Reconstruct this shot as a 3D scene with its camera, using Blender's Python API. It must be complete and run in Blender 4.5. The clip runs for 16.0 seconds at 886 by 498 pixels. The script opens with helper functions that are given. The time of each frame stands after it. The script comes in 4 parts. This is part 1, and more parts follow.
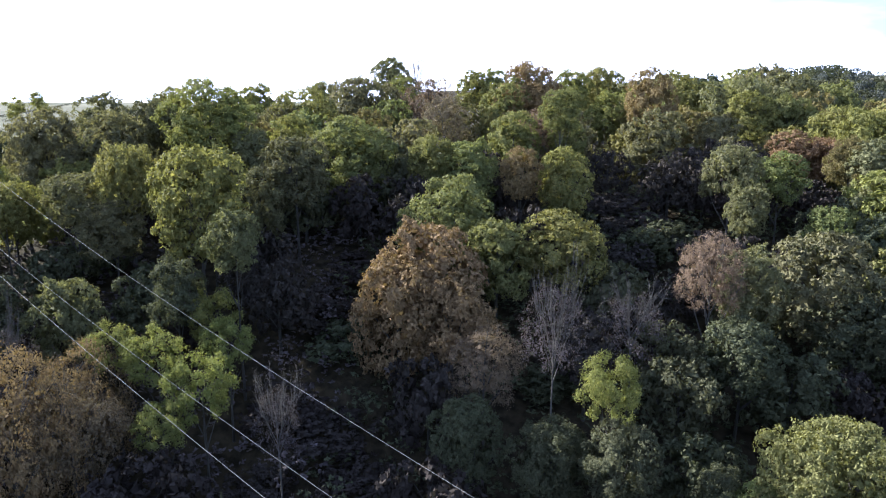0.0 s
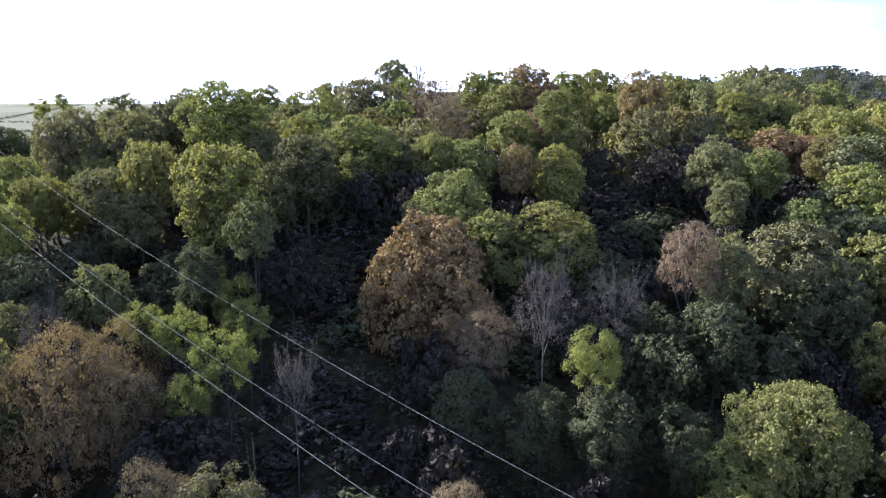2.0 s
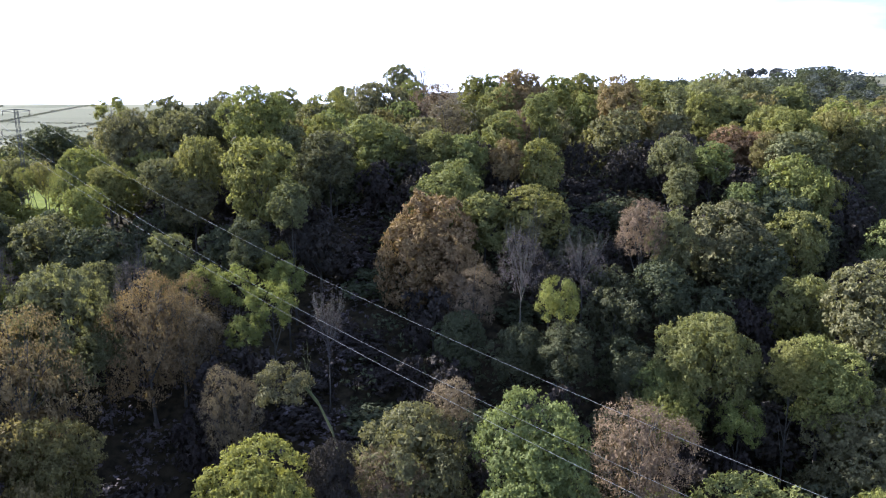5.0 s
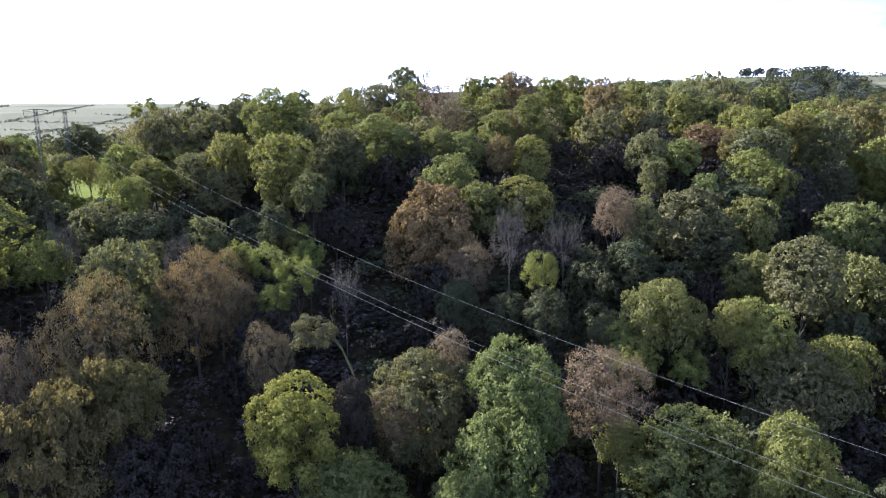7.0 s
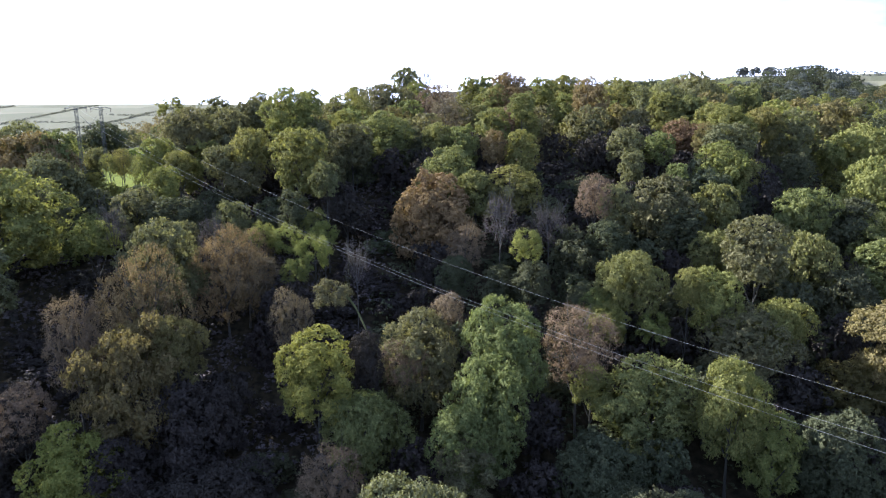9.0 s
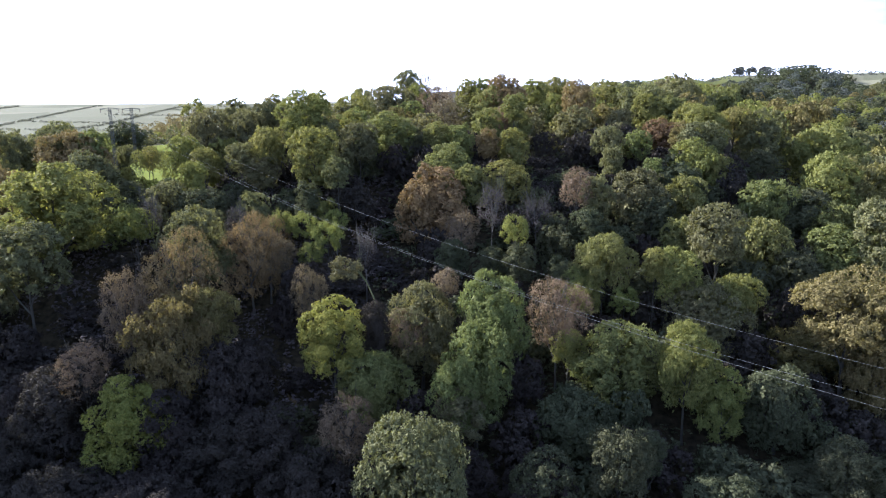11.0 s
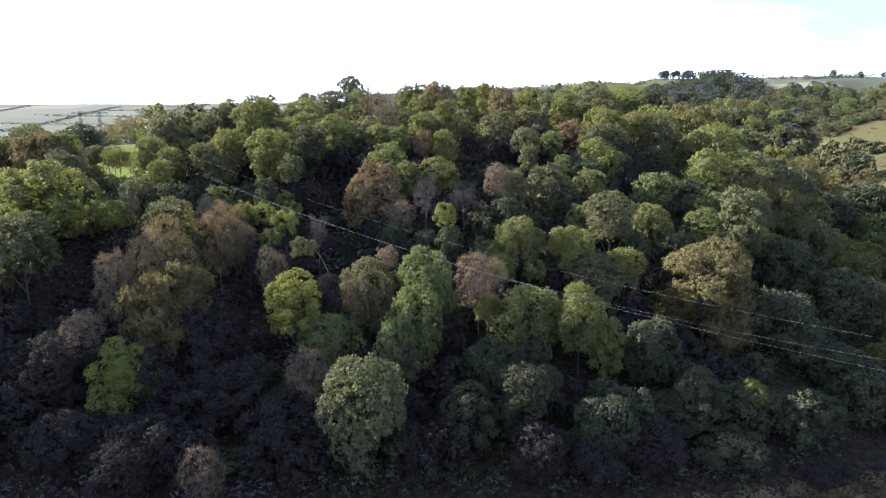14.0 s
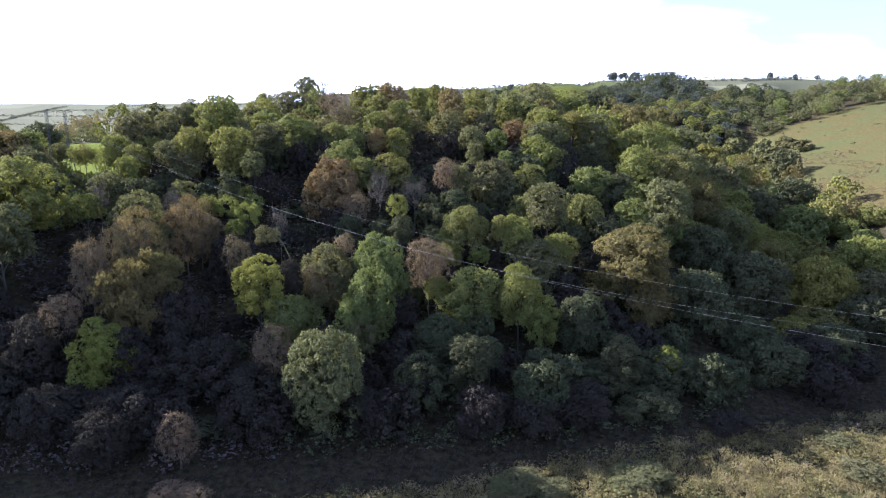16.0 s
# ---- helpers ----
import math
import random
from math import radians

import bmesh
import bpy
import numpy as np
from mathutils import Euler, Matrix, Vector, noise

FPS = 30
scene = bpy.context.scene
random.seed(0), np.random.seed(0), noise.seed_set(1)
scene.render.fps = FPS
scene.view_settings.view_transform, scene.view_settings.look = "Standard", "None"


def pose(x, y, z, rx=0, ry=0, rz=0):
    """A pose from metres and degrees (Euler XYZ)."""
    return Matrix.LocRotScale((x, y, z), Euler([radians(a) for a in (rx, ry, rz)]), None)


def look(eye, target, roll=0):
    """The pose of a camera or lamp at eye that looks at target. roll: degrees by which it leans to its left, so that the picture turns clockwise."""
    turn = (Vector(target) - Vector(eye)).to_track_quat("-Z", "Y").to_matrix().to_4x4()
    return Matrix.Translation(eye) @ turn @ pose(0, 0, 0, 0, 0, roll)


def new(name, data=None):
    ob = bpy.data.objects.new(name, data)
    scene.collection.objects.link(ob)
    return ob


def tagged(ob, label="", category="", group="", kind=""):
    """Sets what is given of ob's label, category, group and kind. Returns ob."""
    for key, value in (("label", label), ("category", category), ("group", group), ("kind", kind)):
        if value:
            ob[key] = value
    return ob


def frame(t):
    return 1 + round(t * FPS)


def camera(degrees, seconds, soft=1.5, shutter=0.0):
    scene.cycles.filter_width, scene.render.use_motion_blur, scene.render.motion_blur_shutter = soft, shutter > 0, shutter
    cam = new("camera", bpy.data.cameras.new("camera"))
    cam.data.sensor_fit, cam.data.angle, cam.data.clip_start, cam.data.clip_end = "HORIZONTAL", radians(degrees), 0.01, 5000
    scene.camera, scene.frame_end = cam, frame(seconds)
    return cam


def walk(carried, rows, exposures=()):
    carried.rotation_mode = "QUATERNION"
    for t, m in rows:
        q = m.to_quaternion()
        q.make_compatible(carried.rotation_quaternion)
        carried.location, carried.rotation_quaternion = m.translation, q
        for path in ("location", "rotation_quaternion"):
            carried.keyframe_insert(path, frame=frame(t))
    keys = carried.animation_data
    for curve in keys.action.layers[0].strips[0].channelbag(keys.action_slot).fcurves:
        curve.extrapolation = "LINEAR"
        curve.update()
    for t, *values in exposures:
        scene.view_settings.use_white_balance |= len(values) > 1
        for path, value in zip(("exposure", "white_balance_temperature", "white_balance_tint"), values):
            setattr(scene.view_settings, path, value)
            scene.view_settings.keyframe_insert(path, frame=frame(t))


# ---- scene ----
cam = camera(66.2, 16.0, soft=1.05)
METRES, EYE, TILT, LEAN, TURN = 100.0, 50.0, -12.1, 0.0, 0.0
ROWS = [
    (0.0, 0.0, 0.0, 0.0, 0.0, 0.0, -0.0),
    (0.5, 0.0002, -0.0085, -0.0021, 0.05, 0.02, 0.01),
    (1.0, 0.0004, -0.0209, -0.0049, 0.09, 0.03, 0.03),
    (1.5, 0.0009, -0.0376, -0.0086, 0.15, 0.05, 0.04),
    (2.0, 0.0012, -0.0578, -0.0132, 0.19, 0.06, 0.05),
    (2.5, 0.002, -0.0812, -0.0185, 0.25, 0.09, 0.07),
    (3.0, 0.0027, -0.107, -0.0239, 0.3, 0.1, 0.06),
    (3.5, 0.0034, -0.1348, -0.03, 0.36, 0.11, 0.07),
    (4.0, 0.0043, -0.1647, -0.0364, 0.41, 0.11, 0.07),
    (6.5, 0.009, -0.3324, -0.0688, 0.61, 0.01, 0.06),
    (7.0, 0.0097, -0.3663, -0.0761, 0.64, 0.01, 0.08),
    (7.5, 0.011, -0.3998, -0.0842, 0.67, 0.01, 0.11),
    (8.0, 0.012, -0.4325, -0.0928, 0.69, 0.01, 0.13),
    (8.5, 0.0131, -0.4647, -0.1011, 0.71, 0.02, 0.15),
    (9.0, 0.0146, -0.497, -0.1087, 0.75, -0.0, 0.16),
    (11.5, 0.0213, -0.6717, -0.1408, 0.83, -0.07, 0.25),
    (12.0, 0.0221, -0.7087, -0.1467, 0.78, -0.06, 0.27),
    (12.5, 0.0236, -0.7457, -0.1523, 0.08, -0.06, 0.4),
    (13.0, 0.0247, -0.782, -0.1582, -1.8, -0.06, 0.75),
    (13.5, 0.0252, -0.8179, -0.1648, -3.26, -0.08, 1.02),
    (14.0, 0.0253, -0.8526, -0.1709, -3.97, -0.08, 1.16),
    (14.5, 0.026, -0.886, -0.1778, -4.49, -0.08, 1.24),
    (15.0, 0.0262, -0.918, -0.1846, -5.52, -0.11, 1.43),
    (15.5, 0.0258, -0.949, -0.192, -6.56, -0.12, 1.61),
    (16.0, 0.0254, -0.9791, -0.1992, -7.57, -0.13, 1.81),
]
walk(cam, [(t, pose(0, 0, EYE, TILT, LEAN, TURN) @ pose(METRES * x, METRES * y, METRES * z, 90 + pitch, roll, yaw)) for t, x, y, z, yaw, pitch, roll in ROWS],
     exposures=((0.0, 2.25, 5250, 13), (16.0, 2.25, 5250, 13)))

# ---- light: low autumn sun from ahead on the left, thin bright cloud ----
SUN_LEFT, SUN_UP = 56.0, 27.0
sun_way = Vector((-math.sin(radians(SUN_LEFT)) * math.cos(radians(SUN_UP)), math.cos(radians(SUN_LEFT)) * math.cos(radians(SUN_UP)), math.sin(radians(SUN_UP))))
sun = new("sun", bpy.data.lights.new("sun", "SUN"))
sun.data.energy, sun.data.angle, sun.data.color = 5.0, radians(0.6), (1.0, 0.89, 0.69)
sun.matrix_world = look(sun_way * 500, (0, 0, 0))

world = bpy.data.worlds.new("world")
scene.world = world
world.use_nodes = True
wn, wl = world.node_tree.nodes, world.node_tree.links
sky = wn.new("ShaderNodeTexSky")
sky.sky_type, sky.sun_disc = "NISHITA", False
sky.sun_elevation, sky.sun_rotation = radians(SUN_UP), radians(-SUN_LEFT)
sky.air_density, sky.dust_density, sky.ozone_density = 1.0, 0.8, 1.2
coord = wn.new("ShaderNodeTexCoord")
veil = wn.new("ShaderNodeMapping")
veil.inputs["Scale"].default_value = (2.2, 2.2, 9.0)
cloud = wn.new("ShaderNodeTexNoise")
cloud.inputs["Scale"].default_value, cloud.inputs["Detail"].default_value = 1.8, 8.0
sides = wn.new("ShaderNodeVectorMath")
sides.operation = "DOT_PRODUCT"
sides.inputs[1].default_value = (-1.2, 0.62, -4.2)
thick = wn.new("ShaderNodeMath")
thick.operation = "ADD"
ramp = wn.new("ShaderNodeValToRGB")
ramp.color_ramp.elements[0].position, ramp.color_ramp.elements[1].position = 0.0, 0.55
mix = wn.new("ShaderNodeMixRGB")
mix.inputs["Color2"].default_value = (5.0, 5.1, 6.0, 1)
wl.new(coord.outputs["Generated"], veil.inputs["Vector"])
wl.new(coord.outputs["Generated"], sides.inputs[0])
wl.new(veil.outputs["Vector"], cloud.inputs["Vector"])
wl.new(cloud.outputs["Fac"], thick.inputs[0])
wl.new(sides.outputs["Value"], thick.inputs[1])
wl.new(thick.outputs["Value"], ramp.inputs["Fac"])
wl.new(ramp.outputs["Color"], mix.inputs["Fac"])
clear = wn.new("ShaderNodeMixRGB")
clear.blend_type, clear.inputs["Fac"].default_value = "MULTIPLY", 1.0
clear.inputs["Color2"].default_value = (0.17, 0.19, 0.22, 1)
cirrus = wn.new("ShaderNodeMixRGB")
cirrus.blend_type, cirrus.inputs["Fac"].default_value = "ADD", 1.0
cirrus.inputs["Color2"].default_value = (0.84, 0.91, 1.05, 1)
wl.new(sky.outputs["Color"], clear.inputs["Color1"])
wl.new(clear.outputs["Color"], cirrus.inputs["Color1"])
wl.new(cirrus.outputs["Color"], mix.inputs["Color1"])
wl.new(mix.outputs["Color"], wn["Background"].inputs["Color"])
wn["Background"].inputs["Strength"].default_value = 0.15


# ---- materials ----
def node_material(name):
    m = bpy.data.materials.new(name)
    m.use_nodes = True
    return m, m.node_tree.nodes, m.node_tree.links, m.node_tree.nodes["Principled BSDF"]


def leaf_material(name, dark, light, tip, glow=0.35):
    """Foliage: each leaf spray takes its own tone, each tree its own shift, and light comes through."""
    # Blue is raised in every tone to colour the air's haze into the leaves.
    dark, light, tip = [(r * 1.05, g, b * 1.42) for r, g, b in (dark, light, tip)]
    m, n, l, bsdf = node_material(name)
    geo, info = n.new("ShaderNodeNewGeometry"), n.new("ShaderNodeObjectInfo")
    r = n.new("ShaderNodeValToRGB")
    e = r.color_ramp.elements
    even = [0.45 * a + 0.55 * c for a, c in zip(dark, light)]
    bright = [0.5 * a + 0.5 * c for a, c in zip(light, tip)]
    e[0].position, e[0].color = 0.0, (*even, 1)
    e[1].position, e[1].color = 0.75, (*light, 1)
    t = e.new(1.0)
    t.color = (*bright, 1)
    l.new(geo.outputs["Random Per Island"], r.inputs["Fac"])
    tex, tc = n.new("ShaderNodeTexNoise"), n.new("ShaderNodeTexCoord")
    tex.inputs["Scale"].default_value, tex.inputs["Detail"].default_value = 2.6, 3.0
    l.new(tc.outputs["Object"], tex.inputs["Vector"])
    hsv = n.new("ShaderNodeHueSaturation")
    hue, val = n.new("ShaderNodeMapRange"), n.new("ShaderNodeMapRange")
    hue.inputs["To Min"].default_value, hue.inputs["To Max"].default_value = 0.486, 0.524
    val.inputs["To Min"].default_value, val.inputs["To Max"].default_value = 0.5, 1.5
    wide, sum_, half = n.new("ShaderNodeTexNoise"), n.new("ShaderNodeMath"), n.new("ShaderNodeMath")
    wide.inputs["Scale"].default_value, wide.inputs["Detail"].default_value = 0.11, 1.0
    l.new(tc.outputs["Object"], wide.inputs["Vector"])
    sum_.operation, half.operation = "ADD", "MULTIPLY"
    half.inputs[1].default_value = 0.5
    l.new(tex.outputs["Fac"], sum_.inputs[0])
    l.new(wide.outputs["Fac"], sum_.inputs[1])
    l.new(sum_.outputs["Value"], half.inputs[0])
    l.new(half.outputs["Value"], val.inputs["Value"])
    l.new(info.outputs["Random"], hue.inputs["Value"])
    l.new(hue.outputs["Result"], hsv.inputs["Hue"])
    l.new(val.outputs["Result"], hsv.inputs["Value"])
    hsv.inputs["Saturation"].default_value = 1.0
    l.new(r.outputs["Color"], hsv.inputs["Color"])
    l.new(hsv.outputs["Color"], bsdf.inputs["Base Color"])
    bsdf.inputs["Roughness"].default_value = 0.8
    bsdf.inputs["Specular IOR Level"].default_value = 0.05
    trans = n.new("ShaderNodeBsdfTranslucent")
    warm = n.new("ShaderNodeMixRGB")
    warm.blend_type, warm.inputs["Fac"].default_value = "MULTIPLY", 1.0
    warm.inputs["Color2"].default_value = (1.35, 1.35, 0.75, 1)
    l.new(hsv.outputs["Color"], warm.inputs["Color1"])
    l.new(warm.outputs["Color"], trans.inputs["Color"])
    both = n.new("ShaderNodeMixShader")
    both.inputs["Fac"].default_value = 0.85 * glow
    l.new(bsdf.outputs["BSDF"], both.inputs[1])
    l.new(trans.outputs["BSDF"], both.inputs[2])
    l.new(both.outputs["Shader"], n["Material Output"].inputs["Surface"])
    return m


def plain_material(name, a, b, scale, rough=0.85, bump=0.4, metal=0.0):
    """Two tones broken up by coarse and fine noise, with relief."""
    m, n, l, bsdf = node_material(name)
    tc = n.new("ShaderNodeTexCoord")
    big, fine = n.new("ShaderNodeTexNoise"), n.new("ShaderNodeTexNoise")
    big.inputs["Scale"].default_value, big.inputs["Detail"].default_value = scale, 6.0
    fine.inputs["Scale"].default_value, fine.inputs["Detail"].default_value = scale * 9, 4.0
    for tex in (big, fine):
        l.new(tc.outputs["Object"], tex.inputs["Vector"])
    add = n.new("ShaderNodeMath")
    add.operation = "MULTIPLY_ADD"
    add.inputs[1].default_value = 0.4
    l.new(fine.outputs["Fac"], add.inputs[0])
    l.new(big.outputs["Fac"], add.inputs[2])
    r = n.new("ShaderNodeValToRGB")
    r.color_ramp.elements[0].position, r.color_ramp.elements[0].color = 0.45, (*a, 1)
    r.color_ramp.elements[1].position, r.color_ramp.elements[1].color = 0.95, (*b, 1)
    l.new(add.outputs["Value"], r.inputs["Fac"])
    l.new(r.outputs["Color"], bsdf.inputs["Base Color"])
    bp = n.new("ShaderNodeBump")
    bp.inputs["Strength"].default_value = bump
    l.new(add.outputs["Value"], bp.inputs["Height"])
    l.new(bp.outputs["Normal"], bsdf.inputs["Normal"])
    bsdf.inputs["Roughness"].default_value, bsdf.inputs["Metallic"].default_value = rough, metal
    return m


LEAF = {
    "green": leaf_material("leaf_green", (0.074, 0.082, 0.024), (0.156, 0.168, 0.048), (0.245, 0.25, 0.078)),
    "yellow_green": leaf_material("leaf_yellow_green", (0.082, 0.084, 0.024), (0.176, 0.174, 0.046), (0.28, 0.26, 0.075)),
    "olive": leaf_material("leaf_olive", (0.064, 0.068, 0.028), (0.138, 0.138, 0.053), (0.22, 0.205, 0.08)),
    "rust": leaf_material("leaf_rust", (0.100, 0.074, 0.030), (0.205, 0.148, 0.058), (0.29, 0.205, 0.082), 0.2),
    "faded": leaf_material("leaf_faded", (0.088, 0.068, 0.036), (0.172, 0.132, 0.066), (0.25, 0.19, 0.092), 0.18),
    "silver": leaf_material("leaf_silver", (0.056, 0.058, 0.023), (0.122, 0.121, 0.047), (0.19, 0.185, 0.073), 0.25),
    # Darkened green; on D trees it puts shade into the leaf colour.
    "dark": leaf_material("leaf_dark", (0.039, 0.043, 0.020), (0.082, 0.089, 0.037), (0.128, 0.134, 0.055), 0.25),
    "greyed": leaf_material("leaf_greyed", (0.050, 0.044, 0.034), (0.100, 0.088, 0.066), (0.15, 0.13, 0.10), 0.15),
    # Bluish green that puts distance haze into the leaf colour.
    "cool": leaf_material("leaf_hazy", (0.044, 0.052, 0.034), (0.090, 0.102, 0.066), (0.14, 0.15, 0.098), 0.2),
    "lime": leaf_material("leaf_lime", (0.085, 0.096, 0.024), (0.180, 0.192, 0.046), (0.28, 0.285, 0.085), 0.4),
    "amber": leaf_material("leaf_amber", (0.070, 0.066, 0.022), (0.148, 0.132, 0.043), (0.225, 0.19, 0.068)),
    # Near-black tone that puts shade into the leaves of low trees and scrub.
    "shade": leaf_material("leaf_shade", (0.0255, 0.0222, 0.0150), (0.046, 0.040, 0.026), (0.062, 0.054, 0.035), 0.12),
    # Paled so that far hedges and hilltop trees carry haze in their colour.
    "hedge": leaf_material("leaf_hedge_hazed", (0.08, 0.084, 0.055), (0.13, 0.134, 0.09), (0.16, 0.16, 0.12), 0.3),
    "gold": leaf_material("leaf_gold", (0.092, 0.096, 0.022), (0.198, 0.197, 0.042), (0.305, 0.287, 0.065), 0.35),
    "reed": leaf_material("leaf_reed", (0.11, 0.092, 0.040), (0.22, 0.185, 0.080), (0.31, 0.26, 0.12), 0.3),
    "bramble": leaf_material("leaf_bramble", (0.080, 0.069, 0.026), (0.174, 0.146, 0.053), (0.26, 0.212, 0.080), 0.25),
    "bracken": leaf_material("leaf_bracken", (0.07, 0.052, 0.034), (0.150, 0.108, 0.064), (0.21, 0.15, 0.085), 0.2),
}
BARK = plain_material("bark", (0.028, 0.025, 0.021), (0.068, 0.062, 0.052), 1.5)
PALE_BARK = plain_material("pale_bark", (0.045, 0.040, 0.036), (0.095, 0.086, 0.076), 2.0)
MOSSY = plain_material("mossy_bark", (0.06, 0.066, 0.028), (0.13, 0.13, 0.055), 2.0)
STEEL = plain_material("galvanised_steel", (0.045, 0.046, 0.05), (0.09, 0.09, 0.095), 3.0, 0.7, 0.1, 0.0)
GLASS = plain_material("brown_glazed_porcelain", (0.04, 0.025, 0.02), (0.08, 0.05, 0.035), 4.0, 0.6, 0.05)
WIRE = plain_material("weathered_aluminium_wire", (0.18, 0.18, 0.185), (0.26, 0.26, 0.27), 4.0, 0.85, 0.0, 0.0)


# ---- the lie of the land ----
def sstep(a, b, x):
    t = np.clip((x - a) / (b - a), 0, 1)
    return t * t * (3 - 2 * t)


def soft(x, k=6.0):
    return np.logaddexp(0, x / k) * k


def terrain(x, y):
    """Height of the ground: the wooded flank, its plateau, the side valley, the pasture beyond and the far hills."""
    x=np.asarray(x,float);y=np.asarray(y,float)
    u=soft(x-70,8.0)
    shift=0.95*u+0.003*u*u
    ya=y-shift
    r1=soft(ya-2)-soft(ya-88)
    r2=soft(ya-88)-soft(ya-170)
    r3=soft(ya-170)-soft(ya-700)
    cap=sstep(-30,-75,x)
    k=sstep(80,170,x)
    a=-7+(0.47-0.20*k)*r1+(0.125+0.12*k)*r2+0.028*r3
    a=np.where(a>31,31+(a-31)*(1-0.7*cap),a)
    a=a+33*np.exp(-((x-330)**2+(y-760)**2)/225.**2)
    v=soft(-ya,8.0)/np.sqrt(1+(0.95+0.006*u)**2)
    floor=0.06*(soft(y,20)-soft(y-450,20))*sstep(80,250,x)
    b=floor*sstep(30,-30,ya)+0.36*(v-soft(v-112,20))*sstep(90,180,x)
    # Unseen rise on the left, added to block the sun from the left slope.
    spur=26*sstep(-92,-138,x)*sstep(-60,10,y)*sstep(98,62,y)
    z=a+b+spur+4*sstep(-25,-60,x)*sstep(10,30,y)*sstep(75,55,y)
    q=-x-0.25*(y+100)
    z=z-sstep(0,90,q)*sstep(120,380,y)*38
    w=np.degrees(np.arctan2(x-2.5,y+100))
    z=z-22*sstep(18,23,w)*sstep(370,470,np.hypot(x-2.5,y+100))*sstep(40,90,ya)+3*sstep(142,160,y)*sstep(-58,-80,x)*sstep(-160,-120,x)*sstep(240,190,y)
    far=sstep(700,1900,np.hypot(x,y))
    z=z*(1-far)+far*(52+4*np.sin(x*0.0021+1)+3*np.sin(x*0.006+y*.004))
    r=np.hypot(x-2.5,y+100); w=np.degrees(np.arctan2(x-2.5,y+100))
    head=28+0.176*(soft(r-600,10)-soft(r-850,10))+0.048*(soft(r-850,10)-soft(r-1120,10))-0.10*soft(r-1250,30)
    head=head-70*sstep(21,11,w)-7*sstep(33,39,w)-90*sstep(620,480,r)-60*sstep(46,60,w)-150*sstep(-20,-60,y)-4*np.sin(w*0.9+1)*sstep(700,800,r)*sstep(900,800,r)
    return z+soft(head-z,3.0)


def spread(near, far, count, grow):
    """Steps that widen away from the middle stretch."""
    inner = list(np.arange(near[0], near[1] + 0.1, near[2]))
    out, step, v = [], near[2], inner[-1]
    while v < far[1]:
        step *= grow
        v += step
        out.append(v)
    low, step, v = [], near[2], inner[0]
    while v > far[0]:
        step *= grow
        v -= step
        low.append(v)
    return np.array(low[::-1] + inner + out)


def mesh_of(name, verts, faces, material=None, smooth=False):
    me = bpy.data.meshes.new(name)
    verts, faces = np.asarray(verts, np.float32), np.asarray(faces, np.int32)
    k = faces.shape[1]
    me.vertices.add(len(verts))
    me.vertices.foreach_set("co", verts.ravel())
    me.loops.add(faces.size)
    me.loops.foreach_set("vertex_index", faces.ravel())
    me.polygons.add(len(faces))
    me.polygons.foreach_set("loop_start", np.arange(0, faces.size, k, dtype=np.int32))
    me.polygons.foreach_set("use_smooth", np.full(len(faces), smooth))
    me.update(calc_edges=True)
    if material:
        me.materials.append(material)
    return me


def along(x, y):
    """How far a spot lies up the near flank (plus) or across the stream on the far side (minus)."""
    u = soft(np.asarray(x, float) - 70, 8.0)
    return y - 0.95 * u - 0.003 * u * u


def bearing(x, y):
    """Compass angle to the right of straight ahead, and range, from the far end of the flight."""
    return np.degrees(np.arctan2(x - 2.0, y + 100.0)), np.hypot(x - 2.0, y + 100.0)


def wood_edge(x):
    """The line along which the side valley's trees give way to pasture."""
    return 120 + 2.45 * (x - 195)


def zones(x, y):
    """Pasture, lush grass and far fields, each 0 to 1; the rest is woodland floor."""
    ya = along(x, y)
    way, range_ = bearing(x, y)
    pasture = sstep(2, -8, y - wood_edge(x)) * sstep(95, 125, x) * sstep(410, 398, y)
    pasture = np.maximum(pasture, sstep(-13, -22, y - 0.1 * x) * 0.85)
    lush = np.maximum(sstep(-56, -62, x) * sstep(70, 76, y) * np.maximum(sstep(146, 140, y) * sstep(-128, -118, x), sstep(172, 166, y) * sstep(-102, -96, x) * sstep(-70, -76, x)), sstep(12, 13, way) * sstep(23, 21, way) * sstep(640, 660, range_) * 0.65)
    far = np.maximum(sstep(170, 260, y) * sstep(20, 60, -x - 0.25 * (y + 100)), sstep(660, 700, y) * (1 - sstep(20, 21, way) * sstep(34, 33, way) * sstep(905, 880, range_ + 20 * abs(way - 25))))
    far = np.maximum(far, sstep(748, 764, range_) * sstep(28.2, 28.8, way) * sstep(37, 36, way))
    return pasture, lush, far * (1 - lush)


